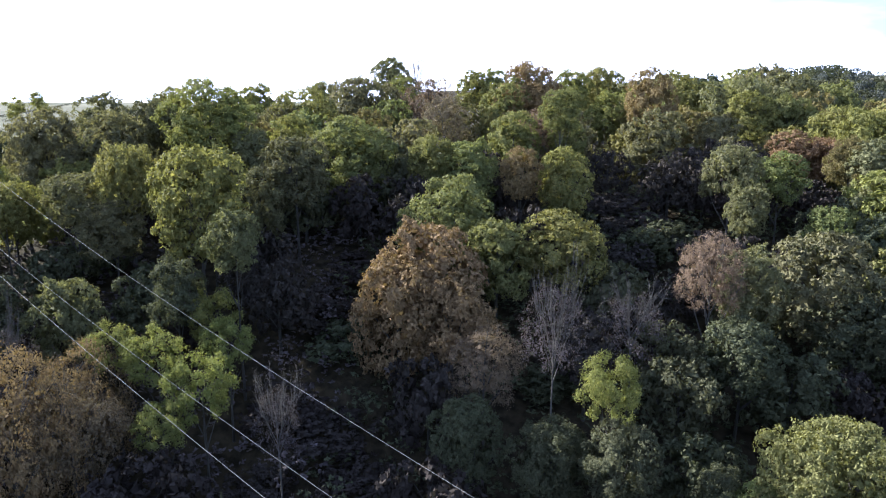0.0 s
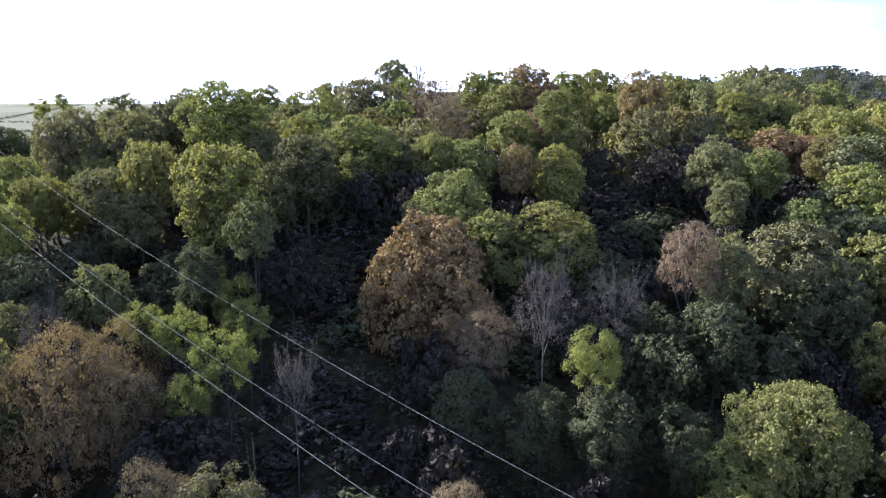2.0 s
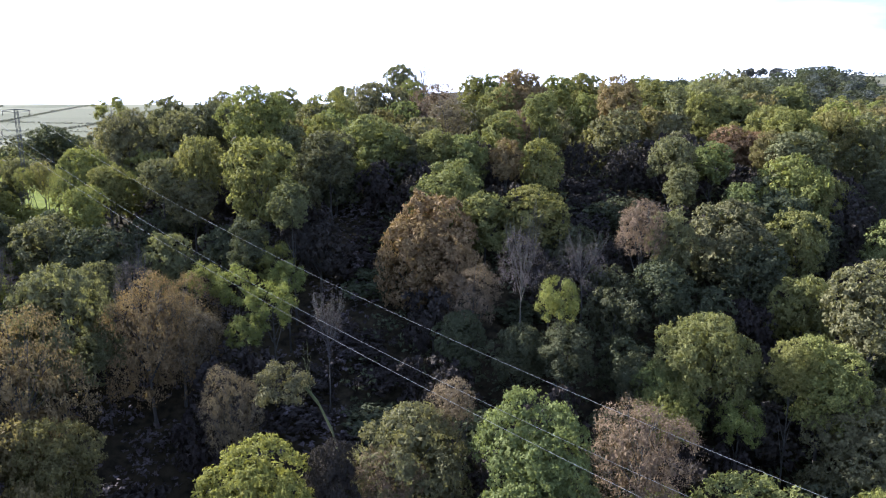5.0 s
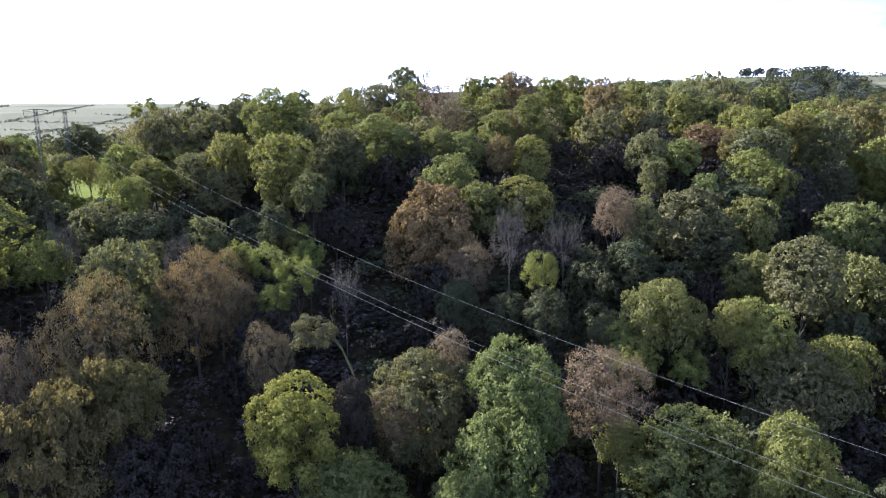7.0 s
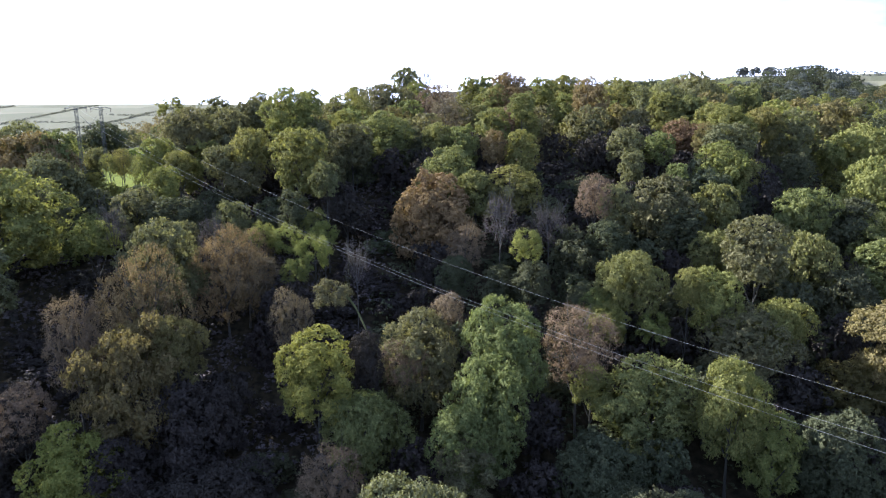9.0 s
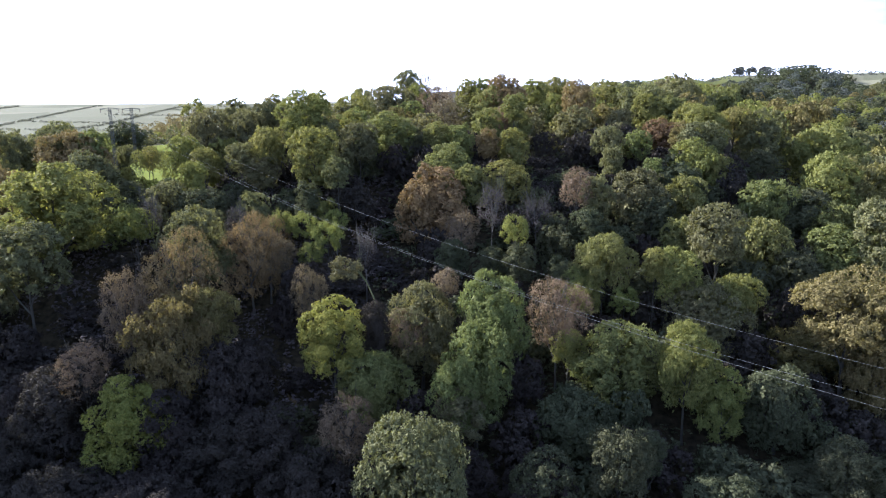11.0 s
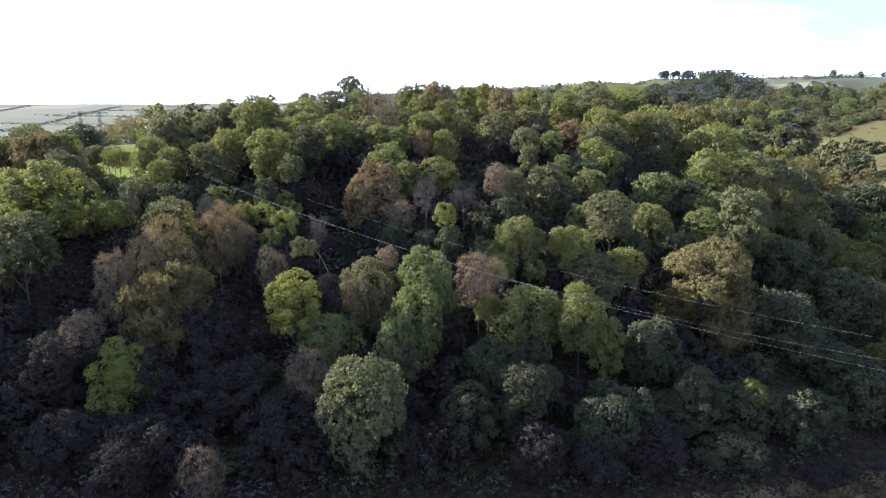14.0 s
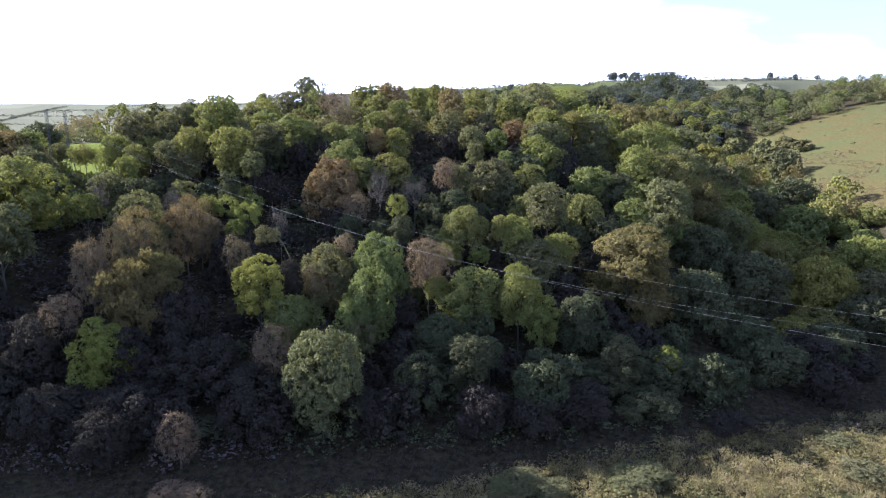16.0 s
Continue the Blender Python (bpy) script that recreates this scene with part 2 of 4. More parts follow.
def ground_material():
    """Leaf litter under the trees, rough pasture, hay-coloured scrub and far fields with hedge lines, by the land's own zones."""
    m, n, l, bsdf = node_material("ground")
    tc, at = n.new("ShaderNodeTexCoord"), n.new("ShaderNodeAttribute")
    at.attribute_name = "zone"
    noise1, noise2 = n.new("ShaderNodeTexNoise"), n.new("ShaderNodeTexNoise")
    noise1.inputs["Scale"].default_value, noise1.inputs["Detail"].default_value = 0.035, 8.0
    noise2.inputs["Scale"].default_value, noise2.inputs["Detail"].default_value = 0.9, 6.0
    cells = n.new("ShaderNodeTexVoronoi")
    cells.inputs["Scale"].default_value = 0.006
    warp = n.new("ShaderNodeMapping")
    warp.inputs["Rotation"].default_value, warp.inputs["Scale"].default_value = (0, 0, 0.5), (1.0, 0.75, 0.0)
    for tex in (noise1, noise2):
        l.new(tc.outputs["Object"], tex.inputs["Vector"])
    l.new(tc.outputs["Object"], warp.inputs["Vector"])
    l.new(warp.outputs["Vector"], cells.inputs["Vector"])

    def two(a, b, tex, lo=0.35, hi=0.65):
        r = n.new("ShaderNodeValToRGB")
        r.color_ramp.elements[0].position, r.color_ramp.elements[0].color = lo, (*a, 1)
        r.color_ramp.elements[1].position, r.color_ramp.elements[1].color = hi, (*b, 1)
        l.new(tex, r.inputs["Fac"])
        return r.outputs["Color"]

    def blend(f, a, b):
        x = n.new("ShaderNodeMixRGB")
        l.new(f, x.inputs["Fac"])
        l.new(a, x.inputs["Color1"])
        l.new(b, x.inputs["Color2"])
        return x.outputs["Color"]

    sep, sep2 = n.new("ShaderNodeSeparateColor"), n.new("ShaderNodeSeparateColor")
    l.new(at.outputs["Color"], sep.inputs["Color"])
    l.new(cells.outputs["Color"], sep2.inputs["Color"])
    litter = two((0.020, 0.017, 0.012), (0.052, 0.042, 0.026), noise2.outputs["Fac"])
    dry = two((0.056, 0.046, 0.020), (0.088, 0.072, 0.031), noise2.outputs["Fac"])
    grazed = two((0.047, 0.048, 0.020), (0.080, 0.079, 0.034), noise2.outputs["Fac"])
    patch = n.new("ShaderNodeValToRGB")
    patch.color_ramp.elements[0].position, patch.color_ramp.elements[1].position = 0.40, 0.62
    l.new(noise1.outputs["Fac"], patch.inputs["Fac"])
    pasture = blend(patch.outputs["Color"], dry, grazed)
    lush = two((0.066, 0.084, 0.007), (0.105, 0.120, 0.011), noise2.outputs["Fac"])
    fields = two((0.074, 0.076, 0.050), (0.142, 0.136, 0.100), sep2.outputs["Red"], 0.1, 0.9)
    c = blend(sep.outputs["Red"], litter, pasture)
    c = blend(sep.outputs["Green"], c, lush)
    c = blend(sep.outputs["Blue"], c, fields)
    l.new(c, bsdf.inputs["Base Color"])
    bsdf.inputs["Roughness"].default_value = 1.0
    bsdf.inputs["Specular IOR Level"].default_value = 0.04
    bp = n.new("ShaderNodeBump")
    bp.inputs["Strength"].default_value, bp.inputs["Distance"].default_value = 0.7, 0.5
    l.new(noise2.outputs["Fac"], bp.inputs["Height"])
    l.new(bp.outputs["Normal"], bsdf.inputs["Normal"])
    return m


gx, gy = spread((-150, 420, 5.0), (-4600, 4600), 0, 1.09), spread((-120, 520, 5.0), (-4600, 4800), 0, 1.09)
X, Y = np.meshgrid(gx, gy)
Z = terrain(X, Y)
rows, cols = X.shape
idx = np.arange(rows * cols).reshape(rows, cols)
quads = np.stack([idx[:-1, :-1], idx[:-1, 1:], idx[1:, 1:], idx[1:, :-1]], -1).reshape(-1, 4)
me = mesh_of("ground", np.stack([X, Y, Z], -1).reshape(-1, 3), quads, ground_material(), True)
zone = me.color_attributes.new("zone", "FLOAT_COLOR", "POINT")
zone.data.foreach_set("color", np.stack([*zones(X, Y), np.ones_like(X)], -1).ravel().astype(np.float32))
ground = tagged(new("ground", me), "wooded valley sides with rough pasture and distant pale fields", "ground", kind="structure")


# ---- foliage shapes ----
def unit(v):
    return v / np.maximum(np.linalg.norm(v, axis=-1, keepdims=True), 1e-6)


def leaves_at(rng, centre, normal, size):
    """Small leaf sprays, one three-sided island each."""
    k = len(centre)
    t = unit(np.cross(normal, rng.normal(size=(k, 3))))
    b = np.cross(normal, t)
    s = size * rng.uniform(0.6, 1.4, (k, 1))
    w = s * rng.uniform(0.45, 0.75, (k, 1))
    v = np.stack([centre - t * s, centre + t * s * 0.8 - b * w, centre + t * s * 0.8 + b * w], 1)
    return v.reshape(-1, 3), np.arange(3 * k).reshape(k, 3)


def crown_arrays(seed, clumps, per, size, core=0.9, lobes=34, ragged=0.1, aspect=1.45, clump=(0.05, 0.11), flat=0.72, loose=0.0):
    """A crown of radius 1 and height 1 (z from 0 to 1): boughs of unequal size and reach stand out of an uneven dome with gaps
    between them, boughs carry clumps, clumps carry leaf sprays. loose spreads the boughs apart."""
    rng = np.random.default_rng(seed)
    k = np.arange(lobes)
    la = k * 2.39996 + rng.uniform(-0.6, 0.6, lobes)
    s = np.clip((k + 0.5) / lobes + rng.uniform(-0.03, 0.03, lobes), 0.02, 0.98)
    lr = np.where(rng.random(lobes) < 0.36, rng.uniform(0.38, 0.52, lobes), rng.uniform(0.21, 0.34, lobes)) * (1 - 0.3 * loose)
    lz = aspect * (0.10 + 0.84 * s)
    mid = aspect * 0.46
    up, down = np.clip((lz - mid) / (aspect - mid), 0, 1), np.clip((mid - lz) / mid, 0, 1)
    p1, p2, p3 = rng.uniform(0, 6.28, 3)
    uneven = 1 + 0.09 * np.sin(2 * la + p1 + 2.0 * lz) + 0.07 * np.sin(3 * la + p2 - 3.0 * lz)
    hull = np.sqrt(np.maximum(1 - up ** 2.3, 0.02)) * (1 - 0.42 * down ** 1.5) * uneven * rng.uniform(0.88, 1.07 + 0.15 * loose, lobes)
    reach = np.maximum(hull - lr * 0.72, 0.06)
    lz = lz - np.where(up > 0, lr * 0.55 * up, 0) + 0.10 * np.sin(la + p3) * up
    lc = np.stack([np.cos(la) * reach, np.sin(la) * reach, lz], -1)
    if not loose:
        lc = np.vstack([lc, [(0, 0, z * aspect) for z in (0.28, 0.5, 0.7)]])
        lr, la, up, down = np.append(lr, (0.62, 0.68, 0.55)), np.append(la, (0, 2, 4)), np.append(up, (0, 0, 0.5)), np.append(down, (0.5, 0, 0))
    n_l = len(lr)
    outward = unit(np.stack([np.cos(la) * (1 - 0.8 * up), np.sin(la) * (1 - 0.8 * up), 0.35 + 0.9 * up - 0.5 * down], -1))
    squash = np.array([1.0, 1.0, flat])
    share = lr ** 1.7 / np.sum(lr ** 1.7)
    i = rng.choice(n_l, clumps * 4, p=share)
    d = unit(rng.normal(size=(clumps * 4, 3)) + outward[i] * 0.75 + np.array([0, 0, 0.35]))
    p = lc[i] + d * lr[i][:, None] * squash
    gap = np.linalg.norm((p[:, None] - lc[None]) / squash, axis=2) < lr * 0.88
    gap[np.arange(len(i)), i] = False
    keep = np.flatnonzero(~gap.any(axis=1) & (p[:, 2] > 0.04))[:clumps]
    pts, nor = p[keep], d[keep]
    n_c = len(keep)
    pts = pts + nor * rng.uniform(-0.06, 0.05 + 0.1 * ragged, (n_c, 1))
    cr = rng.uniform(*clump, n_c)
    d = unit(rng.normal(size=(n_c, per, 3)) + nor[:, None] * 0.7)
    rad = cr[:, None, None] * rng.uniform(0.35, 1.0 + ragged * 3, (n_c, per, 1))
    c = (pts[:, None] + d * rad * np.array([1, 1, 0.8]) - nor[:, None] * 0.03).reshape(-1, 3)
    n = unit(0.55 * nor[:, None] + 0.7 * d + 0.58 * rng.normal(size=d.shape) + np.array([0, 0, 0.15])).reshape(-1, 3)
    v, f3 = leaves_at(rng, c, n, size)
    if core:
        inner = int(0.25 * len(v) / 3)
        j = rng.integers(n_l, size=inner)
        ic = lc[j] * np.array([0.86, 0.86, 0.93]) + unit(rng.normal(size=(inner, 3))) * (lr[j] * rng.uniform(0.1, 0.66, inner))[:, None] * squash * core
        out = unit(ic - np.array([0, 0, mid * 0.8]) + rng.normal(size=(inner, 3)) * 0.4)
        iv, jf = leaves_at(rng, ic, out, min(size * 2.2, max(size, 0.09)))
        f3 = np.vstack([f3, jf + len(v)])
        v = np.vstack([v, iv])
    wide = np.percentile(np.hypot(v[:, 0], v[:, 1]), 95)
    v = v / np.array([wide, wide, np.percentile(v[:, 2], 99.0)])
    return v, f3


def crown_mesh(name, seed, clumps, per, size, **kw):
    v, f = crown_arrays(seed, clumps, per, size, **kw)
    return mesh_of(name, v, f, LEAF["green"])


def tube(path, radii, sides=6):
    """A tapered stem along points, as vertices and triangles."""
    path = np.asarray(path, float)
    v, f = [], []
    for i, p in enumerate(path):
        d = unit(path[min(i + 1, len(path) - 1)] - path[max(i - 1, 0)])
        a = unit(np.cross(d, [0.31, 0.87, 0.38]))
        b = np.cross(d, a)
        for k in range(sides):
            w = 2 * np.pi * k / sides
            v.append(p + (a * np.cos(w) + b * np.sin(w)) * radii[i])
        if i:
            o = (i - 1) * sides
            for k in range(sides):
                q = (k + 1) % sides
                f += [(o + k, o + q, o + sides + q), (o + k, o + sides + q, o + sides + k)]
    return np.array(v), np.array(f)


def merge(parts):
    v, f, o = [], [], 0
    for a, b in parts:
        v.append(a)
        f.append(b + o)
        o += len(a)
    return np.vstack(v), np.vstack(f)


def trunk_mesh(name, seed, lean=0.0, limbs=7, fine=0, reach=0.62, bark=None, base=0.030, start=0.30, bow=2.2):
    """Trunk 1 high with limbs; fine > 0 adds branches and twigs for thin and bare crowns."""
    rng = np.random.default_rng(seed)
    bend = rng.uniform(-0.03, 0.03, 2)
    def spine(s):
        return np.array([lean * s ** bow + bend[0] * np.sin(s * 4), bend[1] * np.sin(s * 5), s])
    ss = np.linspace(0, 0.86, 9)
    parts = [tube([spine(s) for s in ss], [base * (1.35 if s == 0 else 1) * (1 - 0.85 * s) + 0.002 for s in ss], 6)]
    for i in range(limbs):
        s = start + (0.82 - start) * (i + 0.5) / limbs
        a = i * 2.4 + rng.uniform(-0.4, 0.4)
        out = np.array([np.cos(a), np.sin(a), rng.uniform(0.5, 1.0)])
        length = reach * (1.05 - s) * rng.uniform(0.7, 1.1)
        p0 = spine(s)
        pts = [p0 + out * length * u + np.array([0, 0, 0.12 * length * u * u]) + rng.normal(size=3) * 0.012 * u for u in np.linspace(0, 1, 5)]
        parts.append(tube(pts, [base * (1 - s) * 0.75 * (1 - 0.85 * u) + 0.0012 for u in np.linspace(0, 1, 5)], 4))
        for j in range(fine):
            u = 0.3 + 0.7 * (j + rng.uniform()) / max(fine, 1)
            q0 = pts[0] + (pts[-1] - pts[0]) * min(u, 1.0)
            d = unit(out + rng.normal(size=3) * 0.6 + np.array([0, 0, 0.35]))
            ln = length * rng.uniform(0.3, 0.55)
            mid, tip = q0 + d * ln * 0.5 + rng.normal(size=3) * 0.01, q0 + d * ln + np.array([0, 0, 0.03])
            parts.append(tube([q0, mid, tip], [0.0035, 0.0024, 0.0012], 3))
            for k in range(4):
                w = q0 + (tip - q0) * rng.uniform(0.3, 1)
                e = w + unit(d + rng.normal(size=3) * 0.7 + np.array([0, 0, 0.4])) * ln * rng.uniform(0.3, 0.6)
                parts.append(tube([w, e], [0.0018, 0.0009], 3))
    v, f = merge(parts)
    return mesh_of(name, v, f, bark or BARK, True)


CROWNS = {
    "close": [crown_mesh("crown", 110 + i, 1250, 16, 0.0225, lobes=22 + 3 * i, clump=(0.035, 0.085)) for i in range(4)],
    "close_tall": [crown_mesh("crown", 120 + i, 1400, 16, 0.0235, aspect=2.1, lobes=28 + 3 * i, clump=(0.035, 0.085)) for i in range(4)],
    "fill": [crown_mesh("crown", 130 + i, 260, 11, 0.054, lobes=15 + 2 * i) for i in range(4)],
    "fill_tall": [crown_mesh("crown", 135 + i, 300, 11, 0.054, lobes=20, aspect=2.0) for i in range(3)],
    "near": [crown_mesh("crown", 10 + i, 700, 16, 0.031, lobes=20 + 3 * i) for i in range(5)],
    "near_tall": [crown_mesh("crown", 20 + i, 820, 16, 0.032, aspect=2.1, lobes=26 + 3 * i) for i in range(5)],
    "mid": [crown_mesh("crown", 30 + i, 540, 15, 0.035, lobes=18 + 3 * i) for i in range(6)],
    "mid_tall": [crown_mesh("crown", 40 + i, 640, 15, 0.036, aspect=2.1, lobes=24 + 3 * i) for i in range(5)],
    "layered": [crown_mesh("crown", 46 + i, 1150, 16, 0.0215, lobes=26, aspect=1.6, flat=0.42, clump=(0.035, 0.085)) for i in range(2)],
    "open": [crown_mesh("crown", 48 + i, 420, 24, 0.029, core=0.5, lobes=24, aspect=1.8, loose=0.85, ragged=0.45, clump=(0.05, 0.10)) for i in range(3)],
    "low": [crown_mesh("crown", 51 + i, 210, 9, 0.055, lobes=16) for i in range(3)],
    "distant": [crown_mesh("crown", 56 + i, 150, 8, 0.13, lobes=12) for i in range(3)],
    "far": [crown_mesh("crown", 60 + i, 400, 12, 0.046, lobes=16 + 2 * i) for i in range(5)],
    "far_tall": [crown_mesh("crown", 66 + i, 460, 12, 0.046, lobes=24, aspect=2.0) for i in range(4)],
    "thin": [crown_mesh("crown", 70 + i, 900, 17, 0.0165, core=0.7, ragged=0.4, aspect=1.8, lobes=30, clump=(0.03, 0.08)) for i in range(3)],
    "thin_far": [crown_mesh("crown", 80 + i, 460, 14, 0.026, core=0.7, ragged=0.32, aspect=1.8, lobes=24, clump=(0.03, 0.08)) for i in range(2)],
    "sparse": [crown_mesh("crown", 90 + i, 330, 13, 0.020, core=0, lobes=24, ragged=0.5, aspect=1.9, loose=0.3) for i in range(2)],
    "head": [crown_mesh("crown", 95, 230, 30, 0.036, core=0.3, lobes=13, ragged=0.45, aspect=1.4, loose=0.7)],
}
TRUNKS = [trunk_mesh("trunk", 100 + i) for i in range(3)]
TWIGGY = [trunk_mesh("trunk", 110 + i, fine=5, limbs=10, bark=PALE_BARK, base=0.022) for i in range(2)]
BARE = [trunk_mesh("trunk", 120 + i, fine=8, limbs=13, reach=0.95, start=0.58, bark=PALE_BARK, base=0.020) for i in range(2)]
LEANING = trunk_mesh("trunk", 130, lean=2.0, limbs=3, fine=2, base=0.024, start=0.78, reach=0.7, bark=MOSSY, bow=5.0)

KINDS = {
    "G": ("green", "oak_tree", "broad oak with mid-green early autumn leaves"),
    "Y": ("yellow_green", "ash_tree", "round-crowned tree with yellow-green autumn leaves"),
    "O": ("olive", "oak_tree", "oak with dull olive leaves turning brown"),
    "B": ("rust", "beech_tree", "spreading tree with rusty brown autumn leaves"),
    "P": ("faded", "ash_tree", "thin half-bare tree with faded pinkish-brown leaves"),
    "S": ("silver", "willow_tree", "pale grey-green tree with silvery leaves"),
    "D": ("dark", "oak_tree", "dark green tree with shade put into its leaf colour"),
    "K": ("shade", "hazel_tree", "low tree with dull leaves, shade put into their colour"),
    "L": ("lime", "sycamore_tree", "small tree with fresh lime-green leaves"),
    "V": ("lime", "ivy_clad_tree", "tree hung with bright green clumps of leaves"),
    "W": ("gold", "maple_tree", "round tree with bright golden-yellow autumn leaves"),
    "A": ("amber", "chestnut_tree", "tree with layered golden-olive leaves"),
    "T": ("yellow_green", "ash_tree", "tall sparse tree with open crown on the wood edge"),
    "N": ("greyed", "dead_tree", "leafless grey tree with fine bare twigs"),
    "H": ("hedge", "hill_tree", "small wind-shaped tree on a far hilltop hedge"),
    "U": ("silver", "willow_bush", "rounded grey-green willow bush in rough grass"),
    "R": ("rust", "beech_tree", "thin-crowned tree with russet and tan autumn leaves"),
    "M": ("silver", "leaning_tree", "leaning tree with pale curved trunk and leafy head"),
}
tree_count = 0
rooted = []


def tree(kind, x, y, top, radius, filler=False, stretch=0.0):
    """One tree, rooted on the ground at x, y, with its top at that height."""
    rooted.append((x, y, radius))
    global tree_count
    tree_count += 1
    rng = random.Random(tree_count * 77 + 5)
    tone, name, label = KINDS[kind]
    foot = float(terrain(x, y)) - 0.25
    tall = top - foot
    away = math.hypot(x, max(y + 10.0, 20.0))
    thing = tagged(new(name), label, "tree", group="trees of the valley wood")
    thing.matrix_world = pose(x, y, foot, 0, 0, 0)
    turn = rng.uniform(0, 360)
    if kind == "N":
        stem = BARE[tree_count % 2]
    elif kind == "M":
        stem, turn = LEANING, 172
    elif kind in "PTR":
        stem = TWIGGY[tree_count % 2]
    else:
        stem = TRUNKS[tree_count % 3]
    t = new("trunk", stem)
    t.parent = thing
    wide = radius * (2.1 if kind == "N" else 1.75)
    t.matrix_basis = Matrix.Rotation(radians(turn), 4, "Z") @ Matrix.Diagonal((wide, wide, tall * (1.0 if kind in "NPTR" else 1.1 if kind == "M" else 0.9), 1))
    if kind not in "NMPTR":
        radius *= 1.12
    deep = max(min(0.92 * tall, (stretch or (rng.uniform(1.9, 2.4) if kind in "PW" else rng.uniform(1.6, 2.0) if kind in "LV" else rng.uniform(1.8, 2.6))) * radius), min(1.3 * radius, 0.95 * tall))
    form = "_tall" if deep > 1.9 * radius else ""
    off = 0.0
    if kind == "N":
        mesh, deep = CROWNS["sparse"][tree_count % 2], min(0.5 * tall, 2.6 * radius)
    elif kind == "M":
        mesh, deep, off = CROWNS["head"][0], 1.45 * radius, -0.65 * radius
        t.matrix_basis = Matrix.Translation((1.35 * radius, 0, 0)) @ t.matrix_basis
    elif kind == "T" and top > 48:
        mesh, deep = CROWNS["head"][0], 1.4 * radius
    elif kind in "PTR":
        mesh = CROWNS["thin" if away < 95 else "thin_far"][tree_count % 2]
    elif kind == "V" or (kind == "L" and radius < 2.8):
        mesh = CROWNS["open"][tree_count % 3]
    elif kind == "A" and away < 175:
        mesh = CROWNS["layered"][tree_count % 2]
    else:
        shapes = CROWNS["low"] if filler and kind == "K" and y > 36 else CROWNS["distant"] if away > 400 else CROWNS[("fill" if filler else "close" if away < 62 else "near" if (radius > 6.0 and away < 150) or away < 72 else "mid" if away < 175 else "far") + form]
        mesh = shapes[rng.randrange(len(shapes))]
    c = new("crown", mesh)
    c.parent = thing
    spin = Matrix.Rotation(radians(rng.uniform(0, 360)), 4, "Z")
    c.matrix_basis = Matrix.Translation((off, 0, tall - deep)) @ spin @ Matrix.Diagonal((radius * rng.uniform(0.9, 1.12), radius * rng.uniform(0.9, 1.12), deep, 1))
    c.material_slots[0].link = "OBJECT"
    c.material_slots[0].material = LEAF[tone]
    return thing


tree("T", -60.0, 100.7, 51.4, 2.9)
tree("O", -55.0, 94.9, 48.9, 5.5)
tree("O", -51.8, 105.0, 51.3, 3.7)
tree("O", -46.4, 96.7, 48.7, 4.8)
tree("S", -43.2, 104.8, 50.5, 3.5)
# The next two skyline trees take yellow-green leaves to look sunlit.
tree("Y", -42.7, 109.0, 52.4, 2.7)
tree("Y", -32.2, 95.4, 53.0, 5.5)
tree("Y", -38.5, 142.9, 53.6, 3.7)
tree("Y", -24.3, 119.9, 52.3, 5.7)
tree("G", -27.4, 159.4, 54.7, 3.4)
tree("O", -16.2, 144.6, 54.9, 7.1)
tree("O", -13.3, 176.4, 61.1, 4.5)
tree("N", -5.6, 150.4, 59.0, 2.6)
tree("Y", -8.5, 155.9, 55.9, 4.0)
tree("P", -2.8, 138.9, 54.7, 5.7)
tree("P", 0.3, 116.6, 51.0, 4.1)
tree("Y", 7.6, 169.6, 57.4, 4.0)
tree("G", 12.7, 170.1, 57.8, 3.6)
tree("G", 12.8, 136.0, 54.2, 5.3)
tree("B", 17.0, 136.8, 57.5, 5.6)
tree("G", 16.4, 96.3, 52.0, 2.6)
# Two more skyline crowns with leaves lightened to look sunlit.
tree("Y", 27.0, 146.5, 56.7, 3.8)
tree("Y", 34.5, 155.4, 57.5, 5.3)
tree("G", 10.3, 100.8, 48.6, 4.0)
tree("P", 14.6, 104.8, 49.0, 3.5)
tree("G", 18.2, 101.5, 47.9, 2.3)
tree("Y", 30.7, 126.6, 52.1, 3.7)
tree("B", 34.5, 115.6, 55.4, 3.8)
tree("Y", 48.3, 145.0, 56.0, 6.8)
tree("O", 31.8, 102.5, 48.8, 4.6)
tree("D", 60.4, 163.9, 56.1, 5.2)
tree("Y", 59.9, 145.2, 54.4, 4.1)
tree("O", 74.9, 166.8, 58.2, 7.4)
tree("Y", 55.4, 124.3, 52.0, 4.3)
tree("G", 61.8, 121.9, 51.2, 3.7)
tree("G", 91.2, 161.8, 54.6, 5.5)
tree("Y", 60.6, 106.4, 49.3, 4.2)
tree("Y", 62.1, 101.1, 48.9, 5.4)
tree("Y", 70.8, 104.2, 48.4, 4.2)
tree("B", 51.9, 101.5, 45.8, 3.4)
tree("B", 56.4, 101.1, 44.9, 3.0)
tree("A", 53.7, 90.0, 45.5, 2.5)
tree("S", 57.5, 88.4, 45.4, 4.8)
tree("O", 35.2, 83.3, 44.9, 3.2)
tree("G", 42.3, 85.2, 43.9, 2.9)
tree("O", 35.4, 78.1, 40.8, 2.2)
tree("G", 42.4, 73.6, 38.8, 2.3)
tree("S", 37.9, 65.7, 37.5, 4.7)
tree("P", 25.3, 62.2, 38.1, 3.2)
tree("O", 29.0, 62.8, 36.6, 3.1)
tree("Y", 52.9, 79.4, 42.1, 4.8)
tree("Y", 57.1, 79.1, 39.1, 3.7)
tree("G", 47.5, 66.5, 36.0, 3.8)
